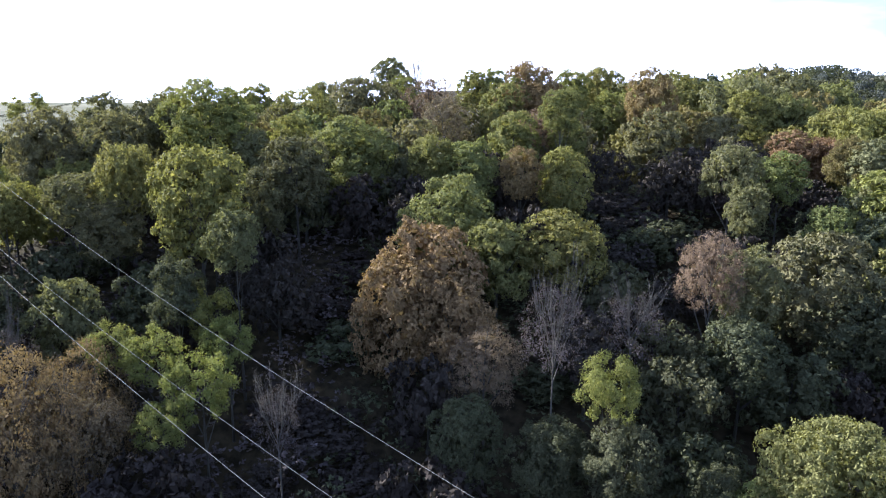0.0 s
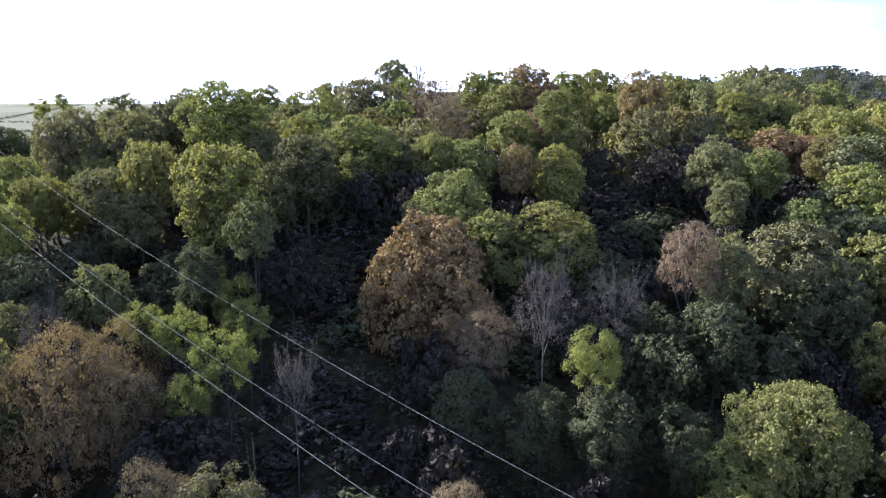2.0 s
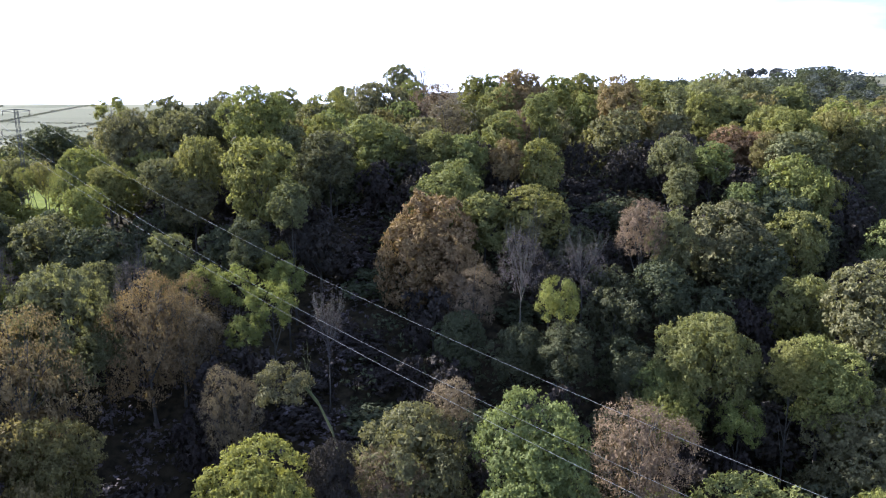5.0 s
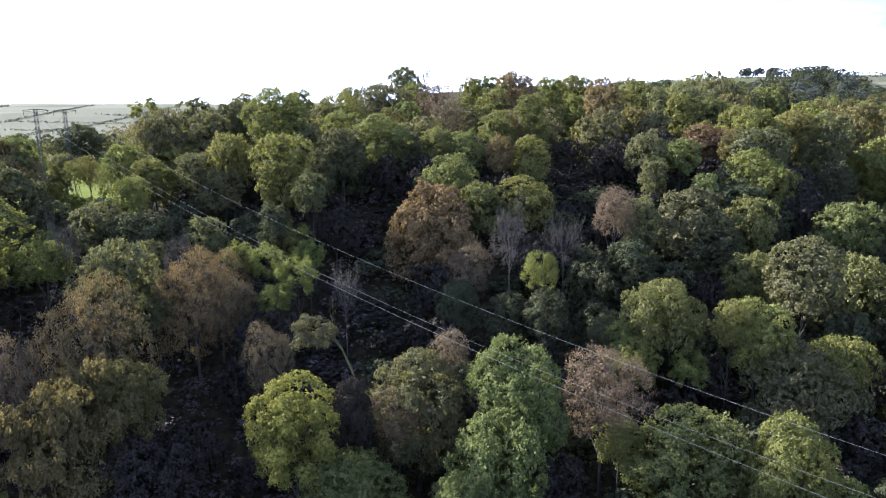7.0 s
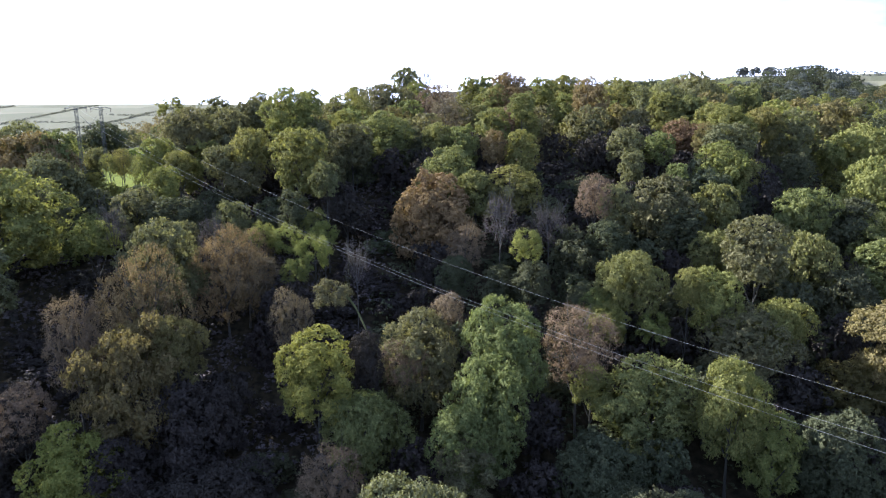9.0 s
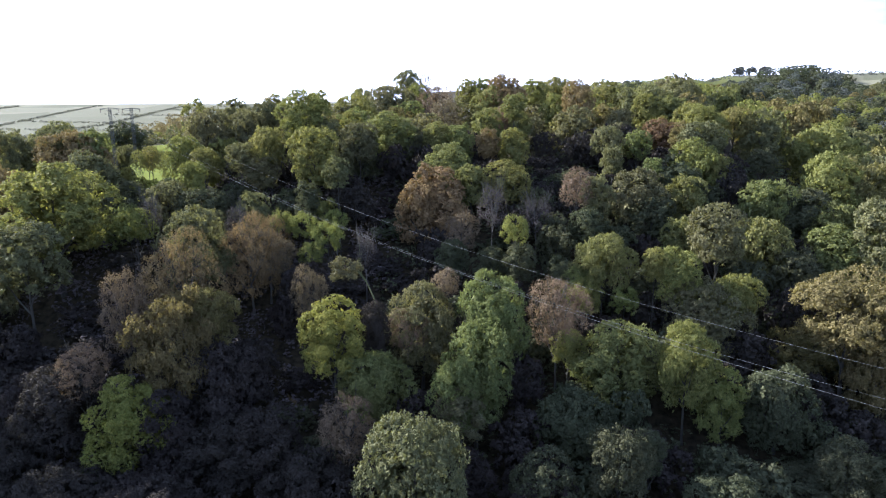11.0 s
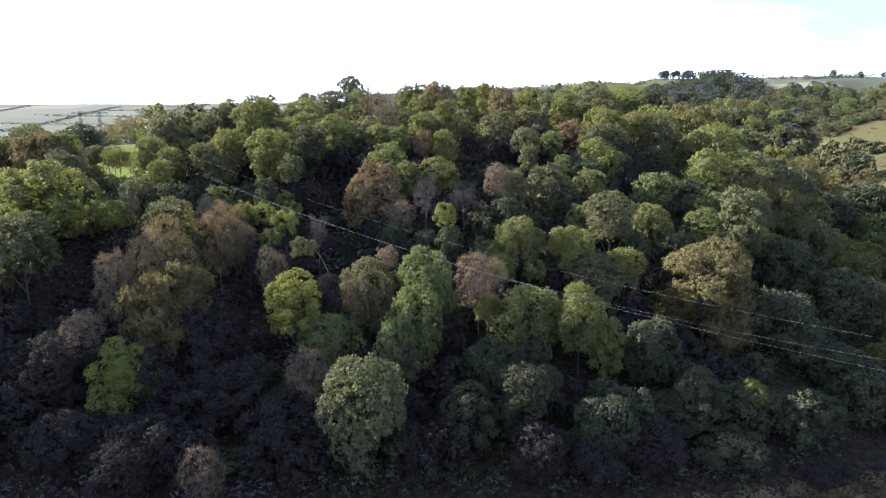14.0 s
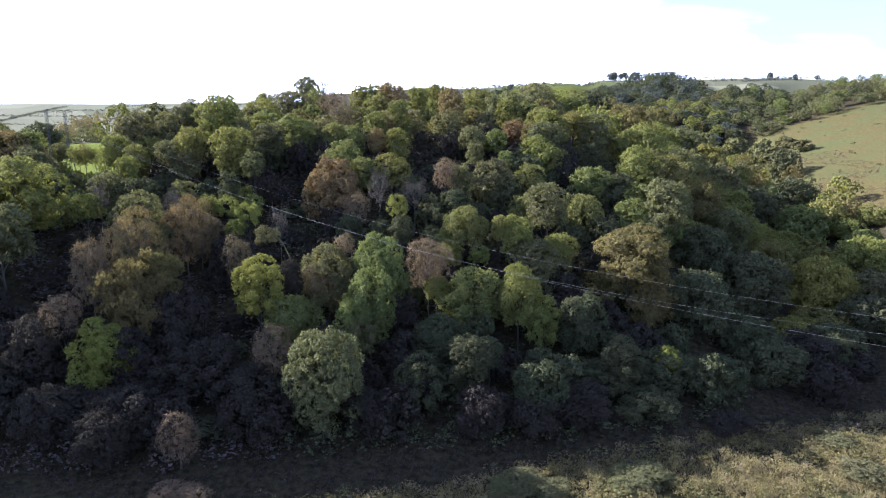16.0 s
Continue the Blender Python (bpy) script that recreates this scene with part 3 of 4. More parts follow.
tree("G", -12.8, 94.5, 48.0, 5.7)
tree("S", -18.0, 83.4, 45.9, 3.4)
tree("O", -26.3, 93.1, 46.4, 3.0)
tree("Y", -22.4, 102.1, 48.2, 2.7)
tree("S", -21.8, 80.5, 42.2, 3.2)
tree("S", -26.8, 77.9, 40.9, 2.6)
tree("Y", -25.4, 70.5, 45.4, 4.3)
tree("Y", -36.3, 78.2, 45.3, 4.0)
tree("O", -41.7, 76.4, 42.2, 3.0)
tree("O", -36.8, 74.7, 39.8, 3.0)
tree("O", -19.5, 62.5, 40.3, 2.4)
tree("G", -1.4, 90.0, 45.7, 3.1)
tree("G", 3.5, 88.1, 45.4, 3.6)
tree("G", 1.0, 77.3, 41.6, 5.4)
tree("B", 9.9, 86.5, 44.4, 2.6)
tree("Y", 15.5, 86.3, 44.4, 3.2)
tree("Y", 12.8, 72.0, 38.6, 3.9)
tree("G", 5.8, 70.8, 38.0, 3.7)
tree("B", -1.4, 66.6, 38.3, 4.8)
tree("B", -4.3, 64.3, 35.2, 4.7)
tree("B", 0.9, 62.2, 34.0, 3.7)
tree("N", 8.9, 51.9, 35.7, 2.6)
tree("N", 17.3, 59.8, 32.6, 3.3)
tree("L", 12.5, 47.8, 31.5, 2.3)
tree("D", 13.1, 45.7, 27.1, 2.7)
tree("D", 8.5, 48.8, 25.8, 2.6)
tree("P", 3.7, 56.2, 30.8, 3.1)
tree("D", 1.9, 50.7, 26.8, 2.9)
tree("G", 26.3, 41.5, 29.5, 4.1)
tree("G", 22.3, 42.4, 24.0, 2.6)
tree("D", 20.2, 44.7, 23.9, 2.0)
tree("L", 22.8, 39.7, 22.8, 2.9)
tree("L", 29.0, 38.2, 21.7, 2.2)
tree("Y", 33.3, 37.7, 28.0, 1.9)
tree("G", 43.0, 54.7, 30.0, 3.1)
tree("D", 39.7, 62.1, 32.4, 3.7)
tree("D", 26.8, 57.6, 31.0, 3.2)
tree("G", 7.7, 28.8, 26.2, 4.6)
tree("P", 17.4, 30.7, 24.9, 4.3)
tree("O", -2.6, 32.5, 24.0, 4.9)
tree("P", -4.6, 31.0, 20.5, 3.2)
tree("P", 1.0, 34.0, 25.9, 2.1)
tree("M", -12.0, 31.2, 28.4, 2.5)
tree("P", -20.5, 37.6, 25.4, 2.7, stretch=3.2)
tree("V", -22.0, 62.8, 32.4, 2.6)
tree("V", -19.4, 58.0, 31.0, 2.2)
tree("V", -24.8, 55.6, 31.0, 2.5)
tree("V", -20.0, 52.6, 29.6, 2.6)
tree("V", -22.6, 50.6, 26.6, 2.0)
tree("V", -29.0, 56.5, 31.2, 2.1)
tree("N", -13.1, 49.4, 28.0, 2.1)
tree("R", -31.0, 54.0, 30.3, 4.7, stretch=2.6)
tree("O", -35.3, 61.2, 34.0, 2.9)
tree("N", -35.4, 51.4, 32.5, 2.4)
tree("O", -41.5, 54.4, 31.7, 2.5)
tree("O", -36.9, 46.1, 26.9, 2.2)
tree("D", -102.1, 153.0, 44.9, 5.3)
tree("D", -45.1, 61.4, 34.5, 4.5)
tree("D", -25.3, 62.3, 35.6, 2.5)
tree("Y", -52.3, 81.7, 41.3, 3.0)
tree("O", -95.5, 84.7, 44.7, 5.4)
tree("O", -87.2, 87.8, 46.2, 5.9)
tree("B", -80.7, 82.5, 44.3, 6.3)
tree("G", -77.0, 84.7, 44.7, 3.9)
tree("S", -71.2, 71.8, 40.7, 6.8)
tree("Y", -64.8, 46.8, 40.6, 7.3)
tree("B", -82.9, 60.8, 38.2, 6.6)
tree("O", -53.0, 64.5, 35.6, 4.4)
tree("L", -51.7, 47.8, 33.0, 2.8)
tree("N", -48.9, 47.9, 34.7, 2.0)
tree("S", -62.8, 34.9, 32.8, 5.1)
tree("S", -69.9, 35.9, 25.6, 4.1)
tree("O", -40.8, 44.4, 33.6, 5.6)
tree("R", -39.6, 35.2, 31.2, 5.6, stretch=3.0)
tree("P", -44.7, 27.3, 27.2, 3.8, stretch=3.2)
tree("R", -32.2, 46.9, 32.2, 5.0, stretch=2.9)
tree("P", -30.0, 49.9, 28.6, 4.1)
tree("W", -15.0, 26.4, 23.3, 4.4)
tree("A", -37.0, 24.4, 24.5, 5.6, stretch=2.4)
tree("A", -32.9, 28.7, 24.3, 3.6)
tree("P", -47.4, 19.6, 19.1, 3.4)
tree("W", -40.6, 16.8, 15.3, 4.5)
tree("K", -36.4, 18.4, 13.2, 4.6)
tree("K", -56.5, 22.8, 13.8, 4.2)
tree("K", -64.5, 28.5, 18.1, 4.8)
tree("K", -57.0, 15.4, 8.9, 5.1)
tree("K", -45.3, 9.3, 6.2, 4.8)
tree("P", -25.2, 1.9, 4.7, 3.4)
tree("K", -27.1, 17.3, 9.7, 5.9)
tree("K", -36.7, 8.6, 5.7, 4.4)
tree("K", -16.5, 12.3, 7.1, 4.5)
tree("G", -8.9, 23.6, 16.0, 4.6)
tree("P", -11.9, 16.9, 12.7, 3.9)
tree("S", -2.6, 6.9, 15.0, 6.9, stretch=2.4)
tree("G", 5.2, 22.6, 20.6, 4.5, stretch=2.8)
tree("G", 2.6, 20.5, 16.2, 3.6)
tree("S", 3.1, 18.5, 13.4, 3.2)
tree("Y", 18.8, 28.7, 17.9, 2.4)
tree("G", 25.7, 27.7, 19.0, 5.3)
tree("Y", 34.0, 23.0, 20.9, 3.4, stretch=3.4)
tree("L", 38.6, 21.7, 14.8, 3.4, stretch=2.8)
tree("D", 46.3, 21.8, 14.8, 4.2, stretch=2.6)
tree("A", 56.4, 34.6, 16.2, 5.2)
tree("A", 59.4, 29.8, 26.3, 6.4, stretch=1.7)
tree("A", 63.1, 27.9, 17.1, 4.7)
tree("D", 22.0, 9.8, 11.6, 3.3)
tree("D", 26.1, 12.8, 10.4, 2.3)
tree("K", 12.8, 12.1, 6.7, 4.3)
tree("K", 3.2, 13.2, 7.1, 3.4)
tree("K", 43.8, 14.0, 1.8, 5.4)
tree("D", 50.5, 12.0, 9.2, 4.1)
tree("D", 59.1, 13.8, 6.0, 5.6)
# Small gold crown added over the dark oak to stand for its sunlit top.
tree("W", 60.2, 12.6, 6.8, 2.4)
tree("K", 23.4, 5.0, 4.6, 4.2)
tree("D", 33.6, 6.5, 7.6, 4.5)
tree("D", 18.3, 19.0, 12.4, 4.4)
tree("O", 46.0, 46.5, 33.3, 4.2)
tree("O", 40.2, 35.1, 23.1, 5.2)
tree("Y", 45.6, 36.8, 23.8, 3.8)
tree("Y", 37.0, 38.5, 27.6, 3.9)
tree("G", 63.2, 67.5, 34.9, 4.3)
tree("G", 56.1, 53.3, 29.8, 5.2)
tree("G", 73.4, 61.8, 31.2, 4.7)
tree("O", 76.4, 50.2, 33.3, 5.0)
tree("A", 86.8, 75.9, 37.5, 8.1)
tree("G", 69.8, 54.3, 28.1, 4.2)
tree("G", 75.9, 54.4, 27.0, 5.0)
tree("Y", 89.9, 100.3, 44.2, 7.9)
tree("Y", 79.5, 75.3, 39.4, 5.7)
tree("Y", 168.3, 202.6, 31.5, 8.5)
tree("O", 169.1, 225.3, 38.3, 8.5)
tree("D", 68.5, 82.8, 40.0, 2.5)
tree("D", 111.4, 205.7, 56.2, 8.5)
tree("O", 77.0, 102.5, 47.7, 5.3)
tree("A", 172.3, 267.8, 48.1, 8.5)
tree("O", 56.9, 131.5, 54.4, 7.3)
tree("O", 69.6, 140.7, 55.4, 7.6)
tree("D", 47.8, 72.3, 37.5, 4.1)
tree("D", 60.2, 47.8, 25.4, 4.0)
tree("D", 70.7, 67.0, 33.2, 5.1)
tree("W", 120.9, 54.4, 11.7, 7.8)
tree("Y", 130.0, 111.1, 22.5, 5.8)
tree("Y", 109.2, 92.3, 27.5, 4.7)
tree("A", 100.6, 83.2, 29.8, 6.0)
tree("O", 107.0, 75.0, 21.5, 5.1)
tree("D", 195.7, 175.4, 18.1, 8.5)
tree("D", 158.6, 146.6, 18.6, 8.5)
tree("G", 168.9, 129.5, 13.1, 8.5)
tree("Y", 180.9, 133.0, 15.1, 8.5)
tree("L", 149.0, 73.5, 12.8, 7.6)
tree("O", 280.7, 331.5, 25.8, 8.5)
tree("D", 248.3, 258.5, 24.5, 8.5)
tree("O", 295.4, 390.9, 23.9, 8.5)
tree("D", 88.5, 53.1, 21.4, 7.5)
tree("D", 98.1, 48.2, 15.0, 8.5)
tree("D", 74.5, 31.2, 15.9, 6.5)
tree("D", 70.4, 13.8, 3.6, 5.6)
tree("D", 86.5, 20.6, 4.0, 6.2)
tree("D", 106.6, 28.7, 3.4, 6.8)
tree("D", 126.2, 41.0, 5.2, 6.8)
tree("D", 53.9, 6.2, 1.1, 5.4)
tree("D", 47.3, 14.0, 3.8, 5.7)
tree("O", 183.4, 235.1, 35.6, 8.5)
tree("A", 106.4, 143.2, 49.3, 8.2)
tree("O", 138.6, 137.9, 28.5, 8.5)
tree("O", 105.1, 103.3, 36.5, 7.9)
tree("K", 94.1, 13.3, 0.8, 4.4)
tree("K", 66.6, 2.1, -2.0, 3.4)
tree("Y", -55.1, 80.1, 43.4, 3.0)
tree("T", -56.7, 77.1, 40.5, 2.6)
tree("Y", -49.2, 75.3, 41.3, 2.5)
tree("T", -64.0, 84.3, 41.3, 2.2)
tree("T", -66.3, 83.6, 40.4, 1.9)
# Gold kinds from here to the D tree put sunlit glimpses into leaf colour.
tree("W", -68.0, 80.2, 37.0, 1.6)
tree("T", -61.3, 83.3, 40.2, 1.7)
tree("W", -64.9, 78.9, 35.2, 2.2)
tree("W", -60.6, 77.6, 34.6, 1.8)
tree("D", -75.6, 93.0, 37.4, 2.4)
tree("K", -9.4, 28.9, 21.9, 2.1, False, 3.6)
tree("Y", -49.2, 68.6, 39.0, 2.3)

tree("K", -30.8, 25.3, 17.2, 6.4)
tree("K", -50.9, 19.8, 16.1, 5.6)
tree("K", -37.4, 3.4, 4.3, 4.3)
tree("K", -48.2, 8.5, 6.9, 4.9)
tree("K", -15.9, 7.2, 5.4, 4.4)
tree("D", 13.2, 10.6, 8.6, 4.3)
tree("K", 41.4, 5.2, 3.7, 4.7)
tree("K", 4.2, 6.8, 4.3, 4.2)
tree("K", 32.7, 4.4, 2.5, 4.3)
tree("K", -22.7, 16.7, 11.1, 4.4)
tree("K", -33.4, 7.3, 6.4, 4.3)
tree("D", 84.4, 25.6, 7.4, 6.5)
tree("K", 97.8, 25.7, 3.0, 6.6)
tree("K", 108.7, 24.3, -1.0, 5.0)
tree("U", 27.1, -8.6, -4.0, 3.6)
tree("U", 23.8, -9.3, -4.4, 2.5)
tree("U", 31.0, -10.3, -4.7, 2.7)
tree("U", 46.0, -9.5, -3.9, 3.7)
tree("U", 42.5, -11.4, -4.8, 2.6)
tree("U", 80.8, -12.9, -4.4, 3.7)
tree("U", 83.3, -3.3, -4.5, 2.9)
tree("P", -25.1, -5.4, -3.1, 3.3)
tree("P", -21.7, -6.6, -3.8, 3.0)
edge = random.Random(8)
for i in range(9):
    x, y = -104.0 + 5.2 * i + edge.uniform(-1.5, 1.5), 97.0 + edge.uniform(-5, 6)
    tree(edge.choice("TTYTO"), x, y, float(terrain(x, y)) + edge.uniform(6.5, 9.5), edge.uniform(1.7, 2.6))
for x, y, h, r in ((283, 322, 9, 7.0), (272, 305, 10, 7.5), (262, 286, 9, 6.5), (292, 308, 8, 6.0), (300, 335, 8, 6.5), (254, 270, 8, 6.0)):
    tree("O", x, y, float(terrain(x, y)) + h, r)

# ---- far woods and undergrowth ----
def woods(name, label, spots, tone, seed, clumps=26, per=7, size=0.2, low=(7.0, 12.0), wide=(3.5, 5.5), lobes=6, aspect=1.9, ragged=0.1):
    """Many far crowns joined into one mesh that hugs the ground."""
    rng = np.random.default_rng(seed)
    shapes = [crown_arrays(seed + i, clumps, per, size, lobes=lobes, aspect=aspect, ragged=ragged) for i in range(5)]
    vs, fs, o = [], [], 0
    for x, y in spots:
        v, f = shapes[rng.integers(5)]
        w = rng.uniform(0, 2 * np.pi)
        r, h = rng.uniform(*wide), rng.uniform(*low)
        c, s = np.cos(w), np.sin(w)
        deep = min(h, 1.15 * aspect * r)
        q = np.stack([(v[:, 0] * c - v[:, 1] * s) * r + x, (v[:, 0] * s + v[:, 1] * c) * r + y, v[:, 2] * deep + h - deep + float(terrain(x, y)) - 0.3], -1)
        vs.append(q)
        fs.append(f + o)
        o += len(q)
    if not vs:
        return None
    return tagged(new(name, mesh_of(name, np.vstack(vs), np.vstack(fs), LEAF[tone])), label, "woodland", kind="stuff")


def scatter(x0, x1, y0, y1, step, seed, want):
    """Jittered spots over a stretch of land where want(x, y) holds."""
    rng = np.random.default_rng(seed)
    out = []
    for x in np.arange(x0, x1, step):
        for y in np.arange(y0, y1, step):
            px, py = x + rng.uniform(-0.45, 0.45) * step, y + rng.uniform(-0.45, 0.45) * step
            if want(px, py):
                out.append((px, py))
    return out


def ridge_top(x, y):
    ya = float(along(x, y))
    return 95 < ya < 142 and x > -0.25 * (y + 100) - 6 and y > 100


def back_slope(x, y):
    ya = float(along(x, y))
    return x > 62 and max(95, 142 - 6 * (x - 62)) < ya < 235


def side_valley(x, y):
    ya = float(along(x, y))
    return ya < 100 and x > 92 and y > max(wood_edge(x), 10) and (x < 284 or ya > -2)


def far_side(x, y):
    way, range_ = bearing(x, y)
    return float(along(x, y)) < 6 and y > min(398, wood_edge(x) - 5) and (y < 470 or range_ < (760 if way < 36 else 815)) and 26 < way < 47


def head_wood(x, y):
    way, range_ = bearing(x, y)
    return 20.0 < way < 34 and 560 < range_ < (890 - 20 * abs(way - 25) if way < 28.5 else 765) and (way < 29 or float(along(x, y)) > -8 or range_ > 690)


def mixed_wood(label, spots, tones, seed, **kw):
    """A far wood of several tones, shared out at random among the spots."""
    rng = random.Random(seed)
    groups = [[] for _ in tones]
    for s in spots:
        groups[rng.randrange(len(tones))].append(s)
    for tone, g in zip(tones, groups):
        woods("far_wood", label + " with " + tone.replace("_", " ") + " leaves", g, tone, seed + len(tone), **kw)


mixed_wood("autumn woodland on the ridge top", scatter(-120, 62, 100, 240, 10.8, 5, ridge_top), ["olive", "green", "yellow_green", "silver", "amber"], 300, low=(8.0, 13.5), wide=(4.4, 6.4), clumps=280, per=11, size=0.045, lobes=12, aspect=1.5, ragged=0.0)
# Lighter leaf tones put sun and haze into the colour of these two woods.
mixed_wood("autumn woodland on the back of the ridge", scatter(62, 330, 100, 520, 14.5, 18, back_slope), ["amber", "yellow_green", "lime", "yellow_green"], 310, low=(7.0, 17.0), wide=(5.0, 7.6), clumps=160, per=8, size=0.06, lobes=10, aspect=1.4, ragged=0.0)
mixed_wood("autumn woodland on the side valley flank", scatter(195, 420, 60, 520, 13.5, 6, side_valley), ["yellow_green", "olive", "lime", "amber", "lime"], 320, low=(6.0, 15.0), wide=(4.8, 7.8), clumps=160, per=8, size=0.06, lobes=10, aspect=1.45, ragged=0.0)
mixed_wood("woodland along the top of the pasture", scatter(200, 620, 300, 640, 14.5, 7, far_side), ["olive", "green", "dark", "olive", "silver"], 340, low=(7.0, 15.5), wide=(4.6, 8.2), clumps=150, per=9, size=0.058, lobes=10, aspect=1.4, ragged=0.0)
# The bluish leaf tone here is haze put into the far wood's colour.
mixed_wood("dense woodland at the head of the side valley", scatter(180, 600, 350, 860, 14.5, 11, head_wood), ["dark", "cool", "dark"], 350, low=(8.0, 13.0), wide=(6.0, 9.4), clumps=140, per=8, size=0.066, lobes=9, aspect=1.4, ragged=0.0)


def lush_field(x, y):
    return -58 > x > (-122 if y < 142 else -97 if y < 168 else -50) and y > 72


def open_gap(x, y):
    return along(x, y) > 4 and not lush_field(x, y) and all(math.hypot(x - a, y - b) > 0.62 * (r + 3.0) for a, b, r in rooted)


def hollow(x, y):
    """Steep gullies down the flank where only low growth stands between the tall trees."""
    return any(((x - a) / p) ** 2 + ((y - b) / q) ** 2 < 1 for a, b, p, q in HOLLOWS)


HOLLOWS = ((-10, 55, 7, 26), (-14, 36, 5, 12), (22, 85, 8, 14), (-50, 35, 12, 22), (-22, 20, 5, 14), (-4, 30, 4, 9), (8, 58, 5, 6), (44, 62, 5, 8))
# Gap trees mostly take the near-black K leaves, shade put in as colour.
fill = random.Random(4)
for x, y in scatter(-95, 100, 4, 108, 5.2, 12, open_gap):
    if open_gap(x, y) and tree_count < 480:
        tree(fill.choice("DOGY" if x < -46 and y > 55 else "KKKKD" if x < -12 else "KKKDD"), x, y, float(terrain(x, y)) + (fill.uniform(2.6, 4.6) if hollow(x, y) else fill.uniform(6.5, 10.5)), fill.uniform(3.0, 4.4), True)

flank = random.Random(31)
for x, y in scatter(88, 198, 4, 215, 13.0, 22, lambda x, y: side_valley(x, y) or (0 < along(x, y) < 100 and 88 < x < 110)):
    if all(math.hypot(x - a, y - b) > 0.7 * (r + 5.0) for a, b, r in rooted):
        tree(flank.choice("YYGGOALYGLW"), x, y, float(terrain(x, y)) + (flank.choice((8.0, 9.5, 11.0)) if x < 130 else 8.0) + flank.uniform(-1, 1), flank.uniform(4.8, 6.4))


# Trees out of view on the added rise, there to shade the left slope.
mixed_wood("woodland on the unseen spur that shades the left slope", scatter(-175, -88, -20, 62, 8.0, 13, lambda x, y: along(x, y) > 2 and not lush_field(x, y)), ["olive", "dark"], 370, low=(10.0, 14.0), clumps=30, per=6)
# Leaf tones imitate the shade's hue: purplish on the left, greener on the right.
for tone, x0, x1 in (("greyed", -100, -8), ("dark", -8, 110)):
    woods("undergrowth", "scrub and saplings between the trees, leaves toned for shade", scatter(x0, x1, 3, 105, 4.4, 8, lambda x, y: along(x, y) > 1 and not lush_field(x, y)), tone, 360, clumps=24, per=9, size=0.066, low=(2.2, 5.0), wide=(2.0, 3.4), lobes=8)
for tone, seed, step in (("bramble", 380, 2.6), ("reed", 381, 4.2), ("silver", 382, 5.6)):
    woods("scrub", "low mounds of bramble and rough growth with " + tone + " leaves on the valley floor", scatter(-10, 135, -18, 8, step, seed, lambda x, y: y < -3.5 + 0.15 * (x - 27)), tone, seed, clumps=70, per=10, size=0.030, low=(0.6, 2.8), wide=(1.2, 3.0), lobes=9, aspect=1.0)
# Near-black leaves colour in the wood's shadow beyond the sunlit scrub.
woods("shaded_scrub", "scrub at the foot of the trees, leaves coloured dark for shade", scatter(-80, 135, -18, 16, 2.6, 15, lambda x, y: along(x, y) < 12 and y > (-18 if x < 8 else -9 + 0.13 * (x - 27))), "shade", 384, clumps=15, per=7, size=0.08, low=(1.2, 3.0), wide=(1.2, 2.2), aspect=1.1)
woods("bracken", "brown bracken and gorse below the wood edge", scatter(120, 300, 5, 330, 3.6, 16, lambda x, y: -85 < y - wood_edge(x) < 3 and math.sin(x * 0.12) + math.sin(y * 0.09 + 2) + 0.02 * (y - wood_edge(x)) > -1.6), "bracken", 386, clumps=10, per=5, size=0.13, low=(0.5, 1.4), wide=(1.2, 2.6), aspect=1.0)
woods("gorse", "scattered dark gorse bushes on the pasture", scatter(240, 430, 180, 400, 17, 17, lambda x, y: y < wood_edge(x) - 25 and math.sin(x * 0.3 + y) > 0.1), "shade", 388, clumps=14, per=6, size=0.13, low=(0.9, 1.8), wide=(1.3, 2.8), aspect=1.0)


def blades(name, label, spots, tone, seed, tall, count):
    """Upright tufts of dead grass: slim leaning blades from one root."""
    rng = np.random.default_rng(seed)
    s = np.repeat(np.array(spots), count, axis=0)
    k = len(s)
    root = s + rng.normal(size=(k, 2)) * 0.28
    z = terrain(root[:, 0], root[:, 1]) - 0.1
    h = rng.uniform(0.5, 1.0, k) * np.repeat(rng.uniform(tall[0], tall[1], len(spots)), count)
    a = rng.uniform(0, 2 * np.pi, k)
    lean = rng.normal(size=(k, 2)) * 0.33 * h[:, None]
    w = 0.045
    v = np.stack([np.stack([root[:, 0] + np.cos(a) * w, root[:, 1] + np.sin(a) * w, z], -1),
                  np.stack([root[:, 0] - np.cos(a) * w, root[:, 1] - np.sin(a) * w, z], -1),
                  np.stack([root[:, 0] + lean[:, 0], root[:, 1] + lean[:, 1], z + h], -1)], 1).reshape(-1, 3)
    return tagged(new(name, mesh_of(name, v, np.arange(3 * k).reshape(k, 3), LEAF[tone])), label, "grass", kind="stuff")


patchy = random.Random(21)
reed_spots = [(x, y) for x, y in scatter(-30, 130, -18, 8, 0.8, 10, lambda x, y: math.sin(x * 0.31 + 1) + math.sin(y * 0.5 + x * 0.11) + patchy.uniform(-0.9, 0.9) > -0.3 and y < -5 + 0.15 * (x - 27))]
blades("dry_reeds", "tan dead grass and reeds on the valley floor", reed_spots, "reed", 390, (0.8, 1.9), 16)

mixed_wood("low hedgerow trees beyond the lush field", scatter(-185, -70, 106, 215, 9.0, 14, lambda x, y: x < -0.25 * (y + 100) - 20 and not lush_field(x, y)), ["olive", "silver", "yellow_green"], 375, low=(4.5, 8.0), wide=(3.0, 4.6), clumps=62, per=7, size=0.12, lobes=9)
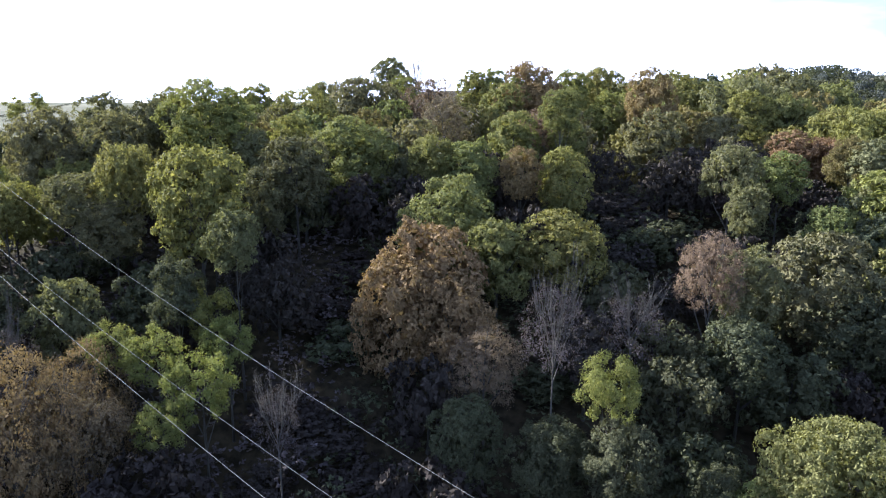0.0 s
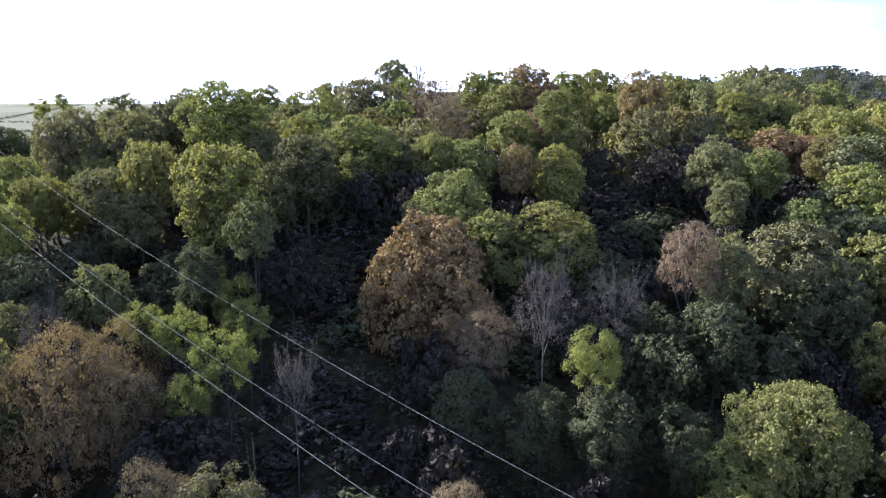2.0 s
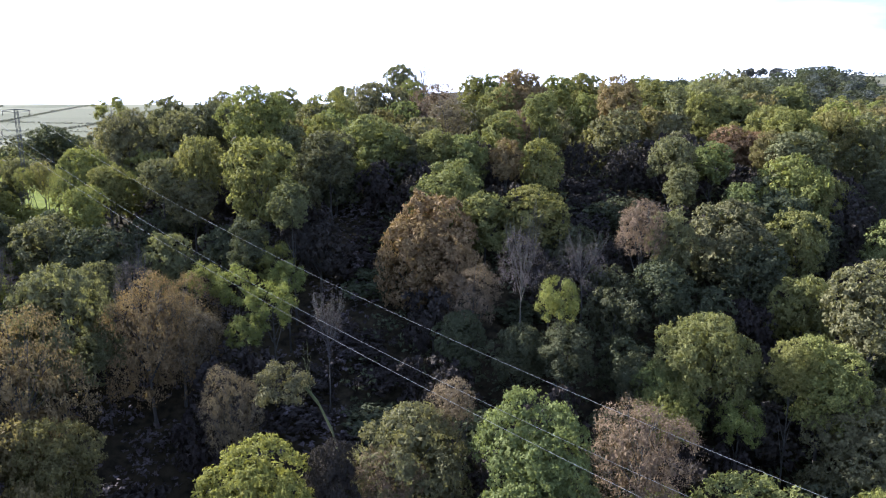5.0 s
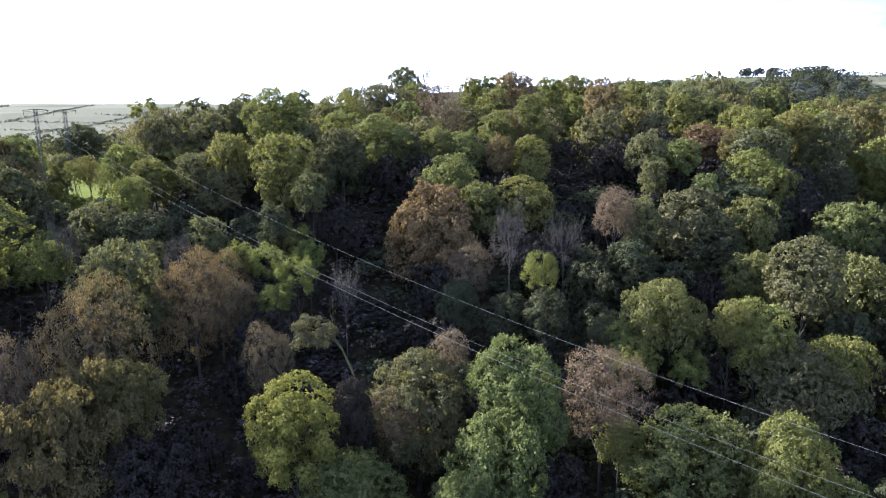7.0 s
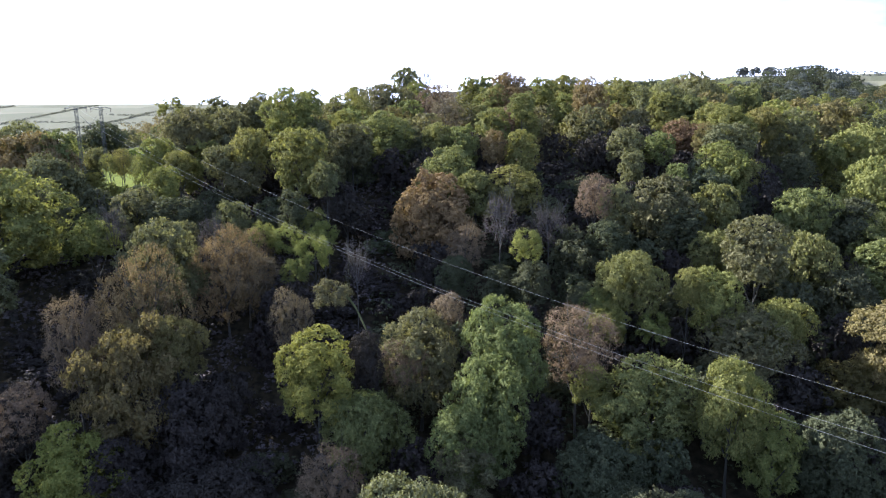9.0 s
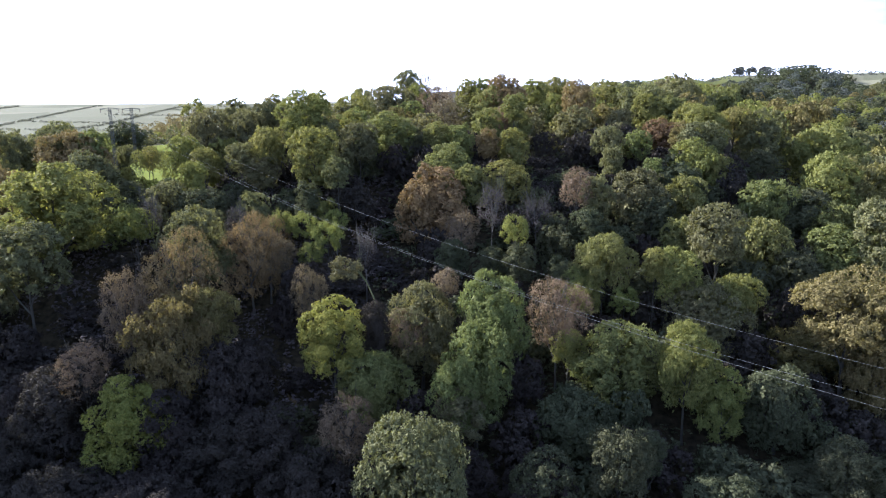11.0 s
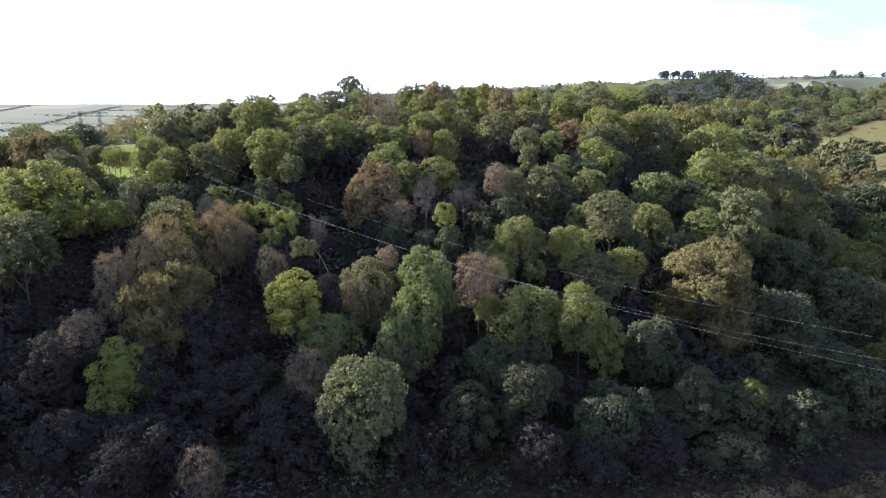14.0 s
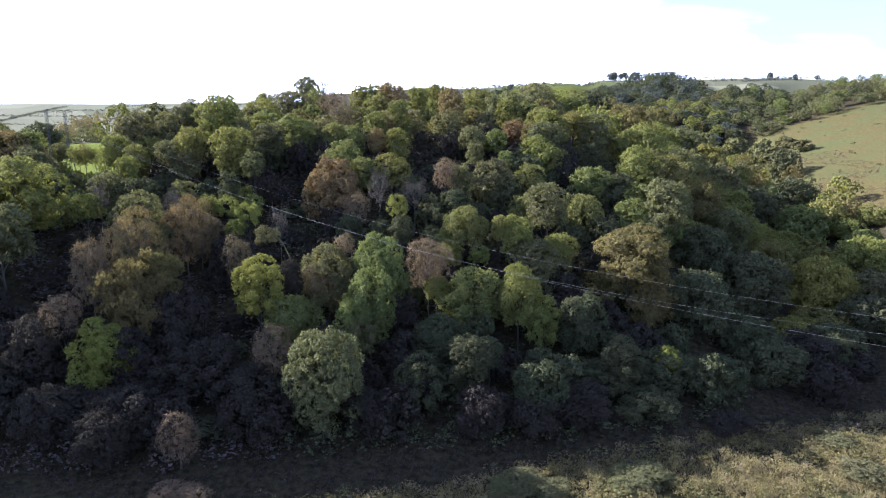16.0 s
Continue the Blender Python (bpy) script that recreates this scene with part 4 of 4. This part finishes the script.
woods("hedge", "dark hedge along the lush field", [(x, 143 + 1.5 * math.sin(x * 0.4) + 0.12 * (x + 90)) for x in np.arange(-128, -62, 1.3)] + [(x, 170 + 2.0 * math.sin(x)) for x in np.arange(-126, -70, 1.6)], "dark", 377, clumps=30, per=8, size=0.13, low=(1.8, 3.2), wide=(1.2, 1.9))

woods("poplar_wood", "slim tan autumn poplars behind the hedges", scatter(-140, -119, 246, 276, 3.4, 19, lambda x, y: True), "reed", 378, clumps=60, per=7, size=0.11, low=(13.0, 19.0), wide=(1.5, 2.4), lobes=7, aspect=3.2, ragged=0.2)

# hedgerows between the distant fields
def hedgerow(x0, y0, x1, y1, seed):
    n = int(math.hypot(x1 - x0, y1 - y0) / 2.8)
    rng = random.Random(seed)
    spots = [(x0 + (x1 - x0) * i / n + rng.uniform(-2, 2), y0 + (y1 - y0) * i / n + rng.uniform(-1.5, 1.5)) for i in range(n) if rng.random() < 0.85]
    woods("hedgerow", "hedgerow dividing distant pale fields, leaves paled for haze", spots, "hedge", seed, clumps=9, per=4, size=0.26, low=(1.5, 4.5), wide=(1.6, 3.4), lobes=4, aspect=1.2)


for k in range(7):
    hedgerow(-820 + 60 * k, 760 + 150 * k, -230 - 40 * k, 700 + 175 * k, 400 + k)
for k in range(5):
    hedgerow(-760 + 120 * k, 720, -980 + 190 * k, 1500, 420 + k)
hedgerow(120, 640, 320, 735, 440)
hedgerow(150, 800, 330, 812, 441)
def far_hedge(way0, r0, way1, r1, seed):
    hedgerow(2.5 + r0 * math.sin(radians(way0)), -100 + r0 * math.cos(radians(way0)), 2.5 + r1 * math.sin(radians(way1)), -100 + r1 * math.cos(radians(way1)), seed)


far_hedge(27, 1110, 38, 1110, 442)
far_hedge(28, 940, 35, 990, 443)
far_hedge(31, 860, 34.5, 1010, 444)
far_hedge(15, 1010, 23, 960, 445)
far_hedge(12, 900, 17, 930, 446)
for way, far, h in ((32.8, 960, 11), (34.5, 980, 9), (35.9, 1090, 8), (13.3, 780, 9), (19.6, 1000, 5)):
    tx, ty = 2.5 + far * math.sin(radians(way)), -100 + far * math.cos(radians(way))
    tree("H", tx, ty, float(terrain(tx, ty)) + 0.85 * h, 0.36 * h)

# a lone clump of trees on the far hill
for i in range(9):
    way, far = radians(21.15 + 0.27 * i + 0.1 * math.sin(i * 2.3)), 1080 + 4 * math.sin(i * 1.7)
    cx, cy = 2.5 + far * math.sin(way), -100 + far * math.cos(way)
    tree("H", cx, cy, float(terrain(cx, cy)) + 11.0 + 1.4 * math.sin(i * 1.9), 3.9 + 0.6 * math.sin(i))

# ---- power line ----
def wire(name, px, py, bearing, z0, slope, curve, length):
    way = radians(bearing)
    pts = [(px + math.cos(way) * d, py + math.sin(way) * d, z0 + slope * d + curve * d * d) for d in np.linspace(0, length, 60)]
    v, f = tube(pts, [0.0105] * 60, 5)
    return tagged(new(name, mesh_of(name, v, f, WIRE, True)), "bare grey overhead power wire sagging over the wood", "power line", group="overhead wires")


wire("power_line", -66.1, 88.6, -40.0, 47.6, -0.2655, 0.000747, 260)
wire("power_line", -71.2, 82.4, -37.0, 49.5, -0.3303, 0.000972, 260)
wire("power_line", -71.9, 81.7, -39.0, 48.7, -0.2847, 0.000759, 260)


def pylon(x, y, top):
    """A slim lattice mast with splayed foot, a T arm with stays and hanging insulators."""
    foot = float(terrain(x, y)) - 0.2
    tall = top - foot
    thing = tagged(new("pylon"), "slim grey steel lattice mast with a cross-arm", "pylon", group="pylons of the power line")
    thing.matrix_world = pose(x, y, foot, 0, 0, -38.5)
    def half(z):
        return 0.23 if z > tall * 0.45 else 0.23 + (tall * 0.45 - z) * 0.13
    levels = list(np.linspace(0, tall, 15))
    for sx, sy in ((-1, -1), (1, -1), (1, 1), (-1, 1)):
        v, f = tube([(sx * half(z), sy * half(z), z) for z in levels], [0.035] * 15, 4)
        new("leg", mesh_of("leg", v, f, STEEL)).parent = thing
    bars = []
    for a, b in zip(levels[:-1], levels[1:]):
        ha, hb = half(a), half(b)
        for k in range(4):
            c0, c1 = ((-1, -1), (1, -1), (1, 1), (-1, 1))[k], ((1, -1), (1, 1), (-1, 1), (-1, -1))[k]
            bars.append(tube([(c0[0] * ha, c0[1] * ha, a), (c1[0] * hb, c1[1] * hb, b)], [0.013, 0.013], 3))
            bars.append(tube([(c1[0] * ha, c1[1] * ha, a), (c0[0] * hb, c0[1] * hb, b)], [0.013, 0.013], 3))
    v, f = merge(bars)
    new("lattice_bracing", mesh_of("lattice_bracing", v, f, STEEL)).parent = thing
    arm = [tube([(0, y, tall - 0.1 - 0.05 * y * y) for y in np.linspace(-2.1, 2.1, 9)], [0.07] * 9, 4)]
    for s in (-1, 1):
        arm.append(tube([(0, s * 2.1, tall - 0.34), (0, 0, tall - 0.62)], [0.04, 0.04], 4))
    v, f = merge(arm)
    new("cross_arm", mesh_of("cross_arm", v, f, STEEL)).parent = thing
    for s in (-1.95, 1.95):
        zs = np.linspace(0, 0.7, 12)
        v, f = tube([(0, s, tall - 0.36 - z) for z in zs], [0.035 if i % 2 else 0.08 for i in range(12)], 8)
        new("insulator", mesh_of("insulator", v, f, GLASS)).parent = thing
    return thing


def stays(a, b):
    """Two crossed stay wires with an insulator string, strung between the pair of masts."""
    thing = tagged(new("stay_wires"), "crossed grey stay wires with insulators between two masts", "power line")
    thing.matrix_world = pose(*a, 0, 0, 0)
    d = Vector(b) - Vector(a)
    for z0, z1 in ((-0.8, -6.2), (-6.2, -0.8)):
        v, f = tube([(d.x * u, d.y * u, z0 + (z1 - z0) * u - 0.5 * u * (1 - u)) for u in np.linspace(0, 1, 9)], [0.022] * 9, 4)
        new("stay_wire", mesh_of("stay_wire", v, f, STEEL)).parent = thing
    v, f = tube([(d.x * 0.5, d.y * 0.5, -3.5 - 0.09 * i) for i in range(12)], [0.05 if i % 2 else 0.11 for i in range(12)], 8)
    new("insulator", mesh_of("insulator", v, f, GLASS)).parent = thing


pylon(-71.2, 82.4, 49.6)
pylon(-68.8, 87.2, 49.5)
stays((-71.2, 82.4, 49.6), (-68.8, 87.2, 49.5))
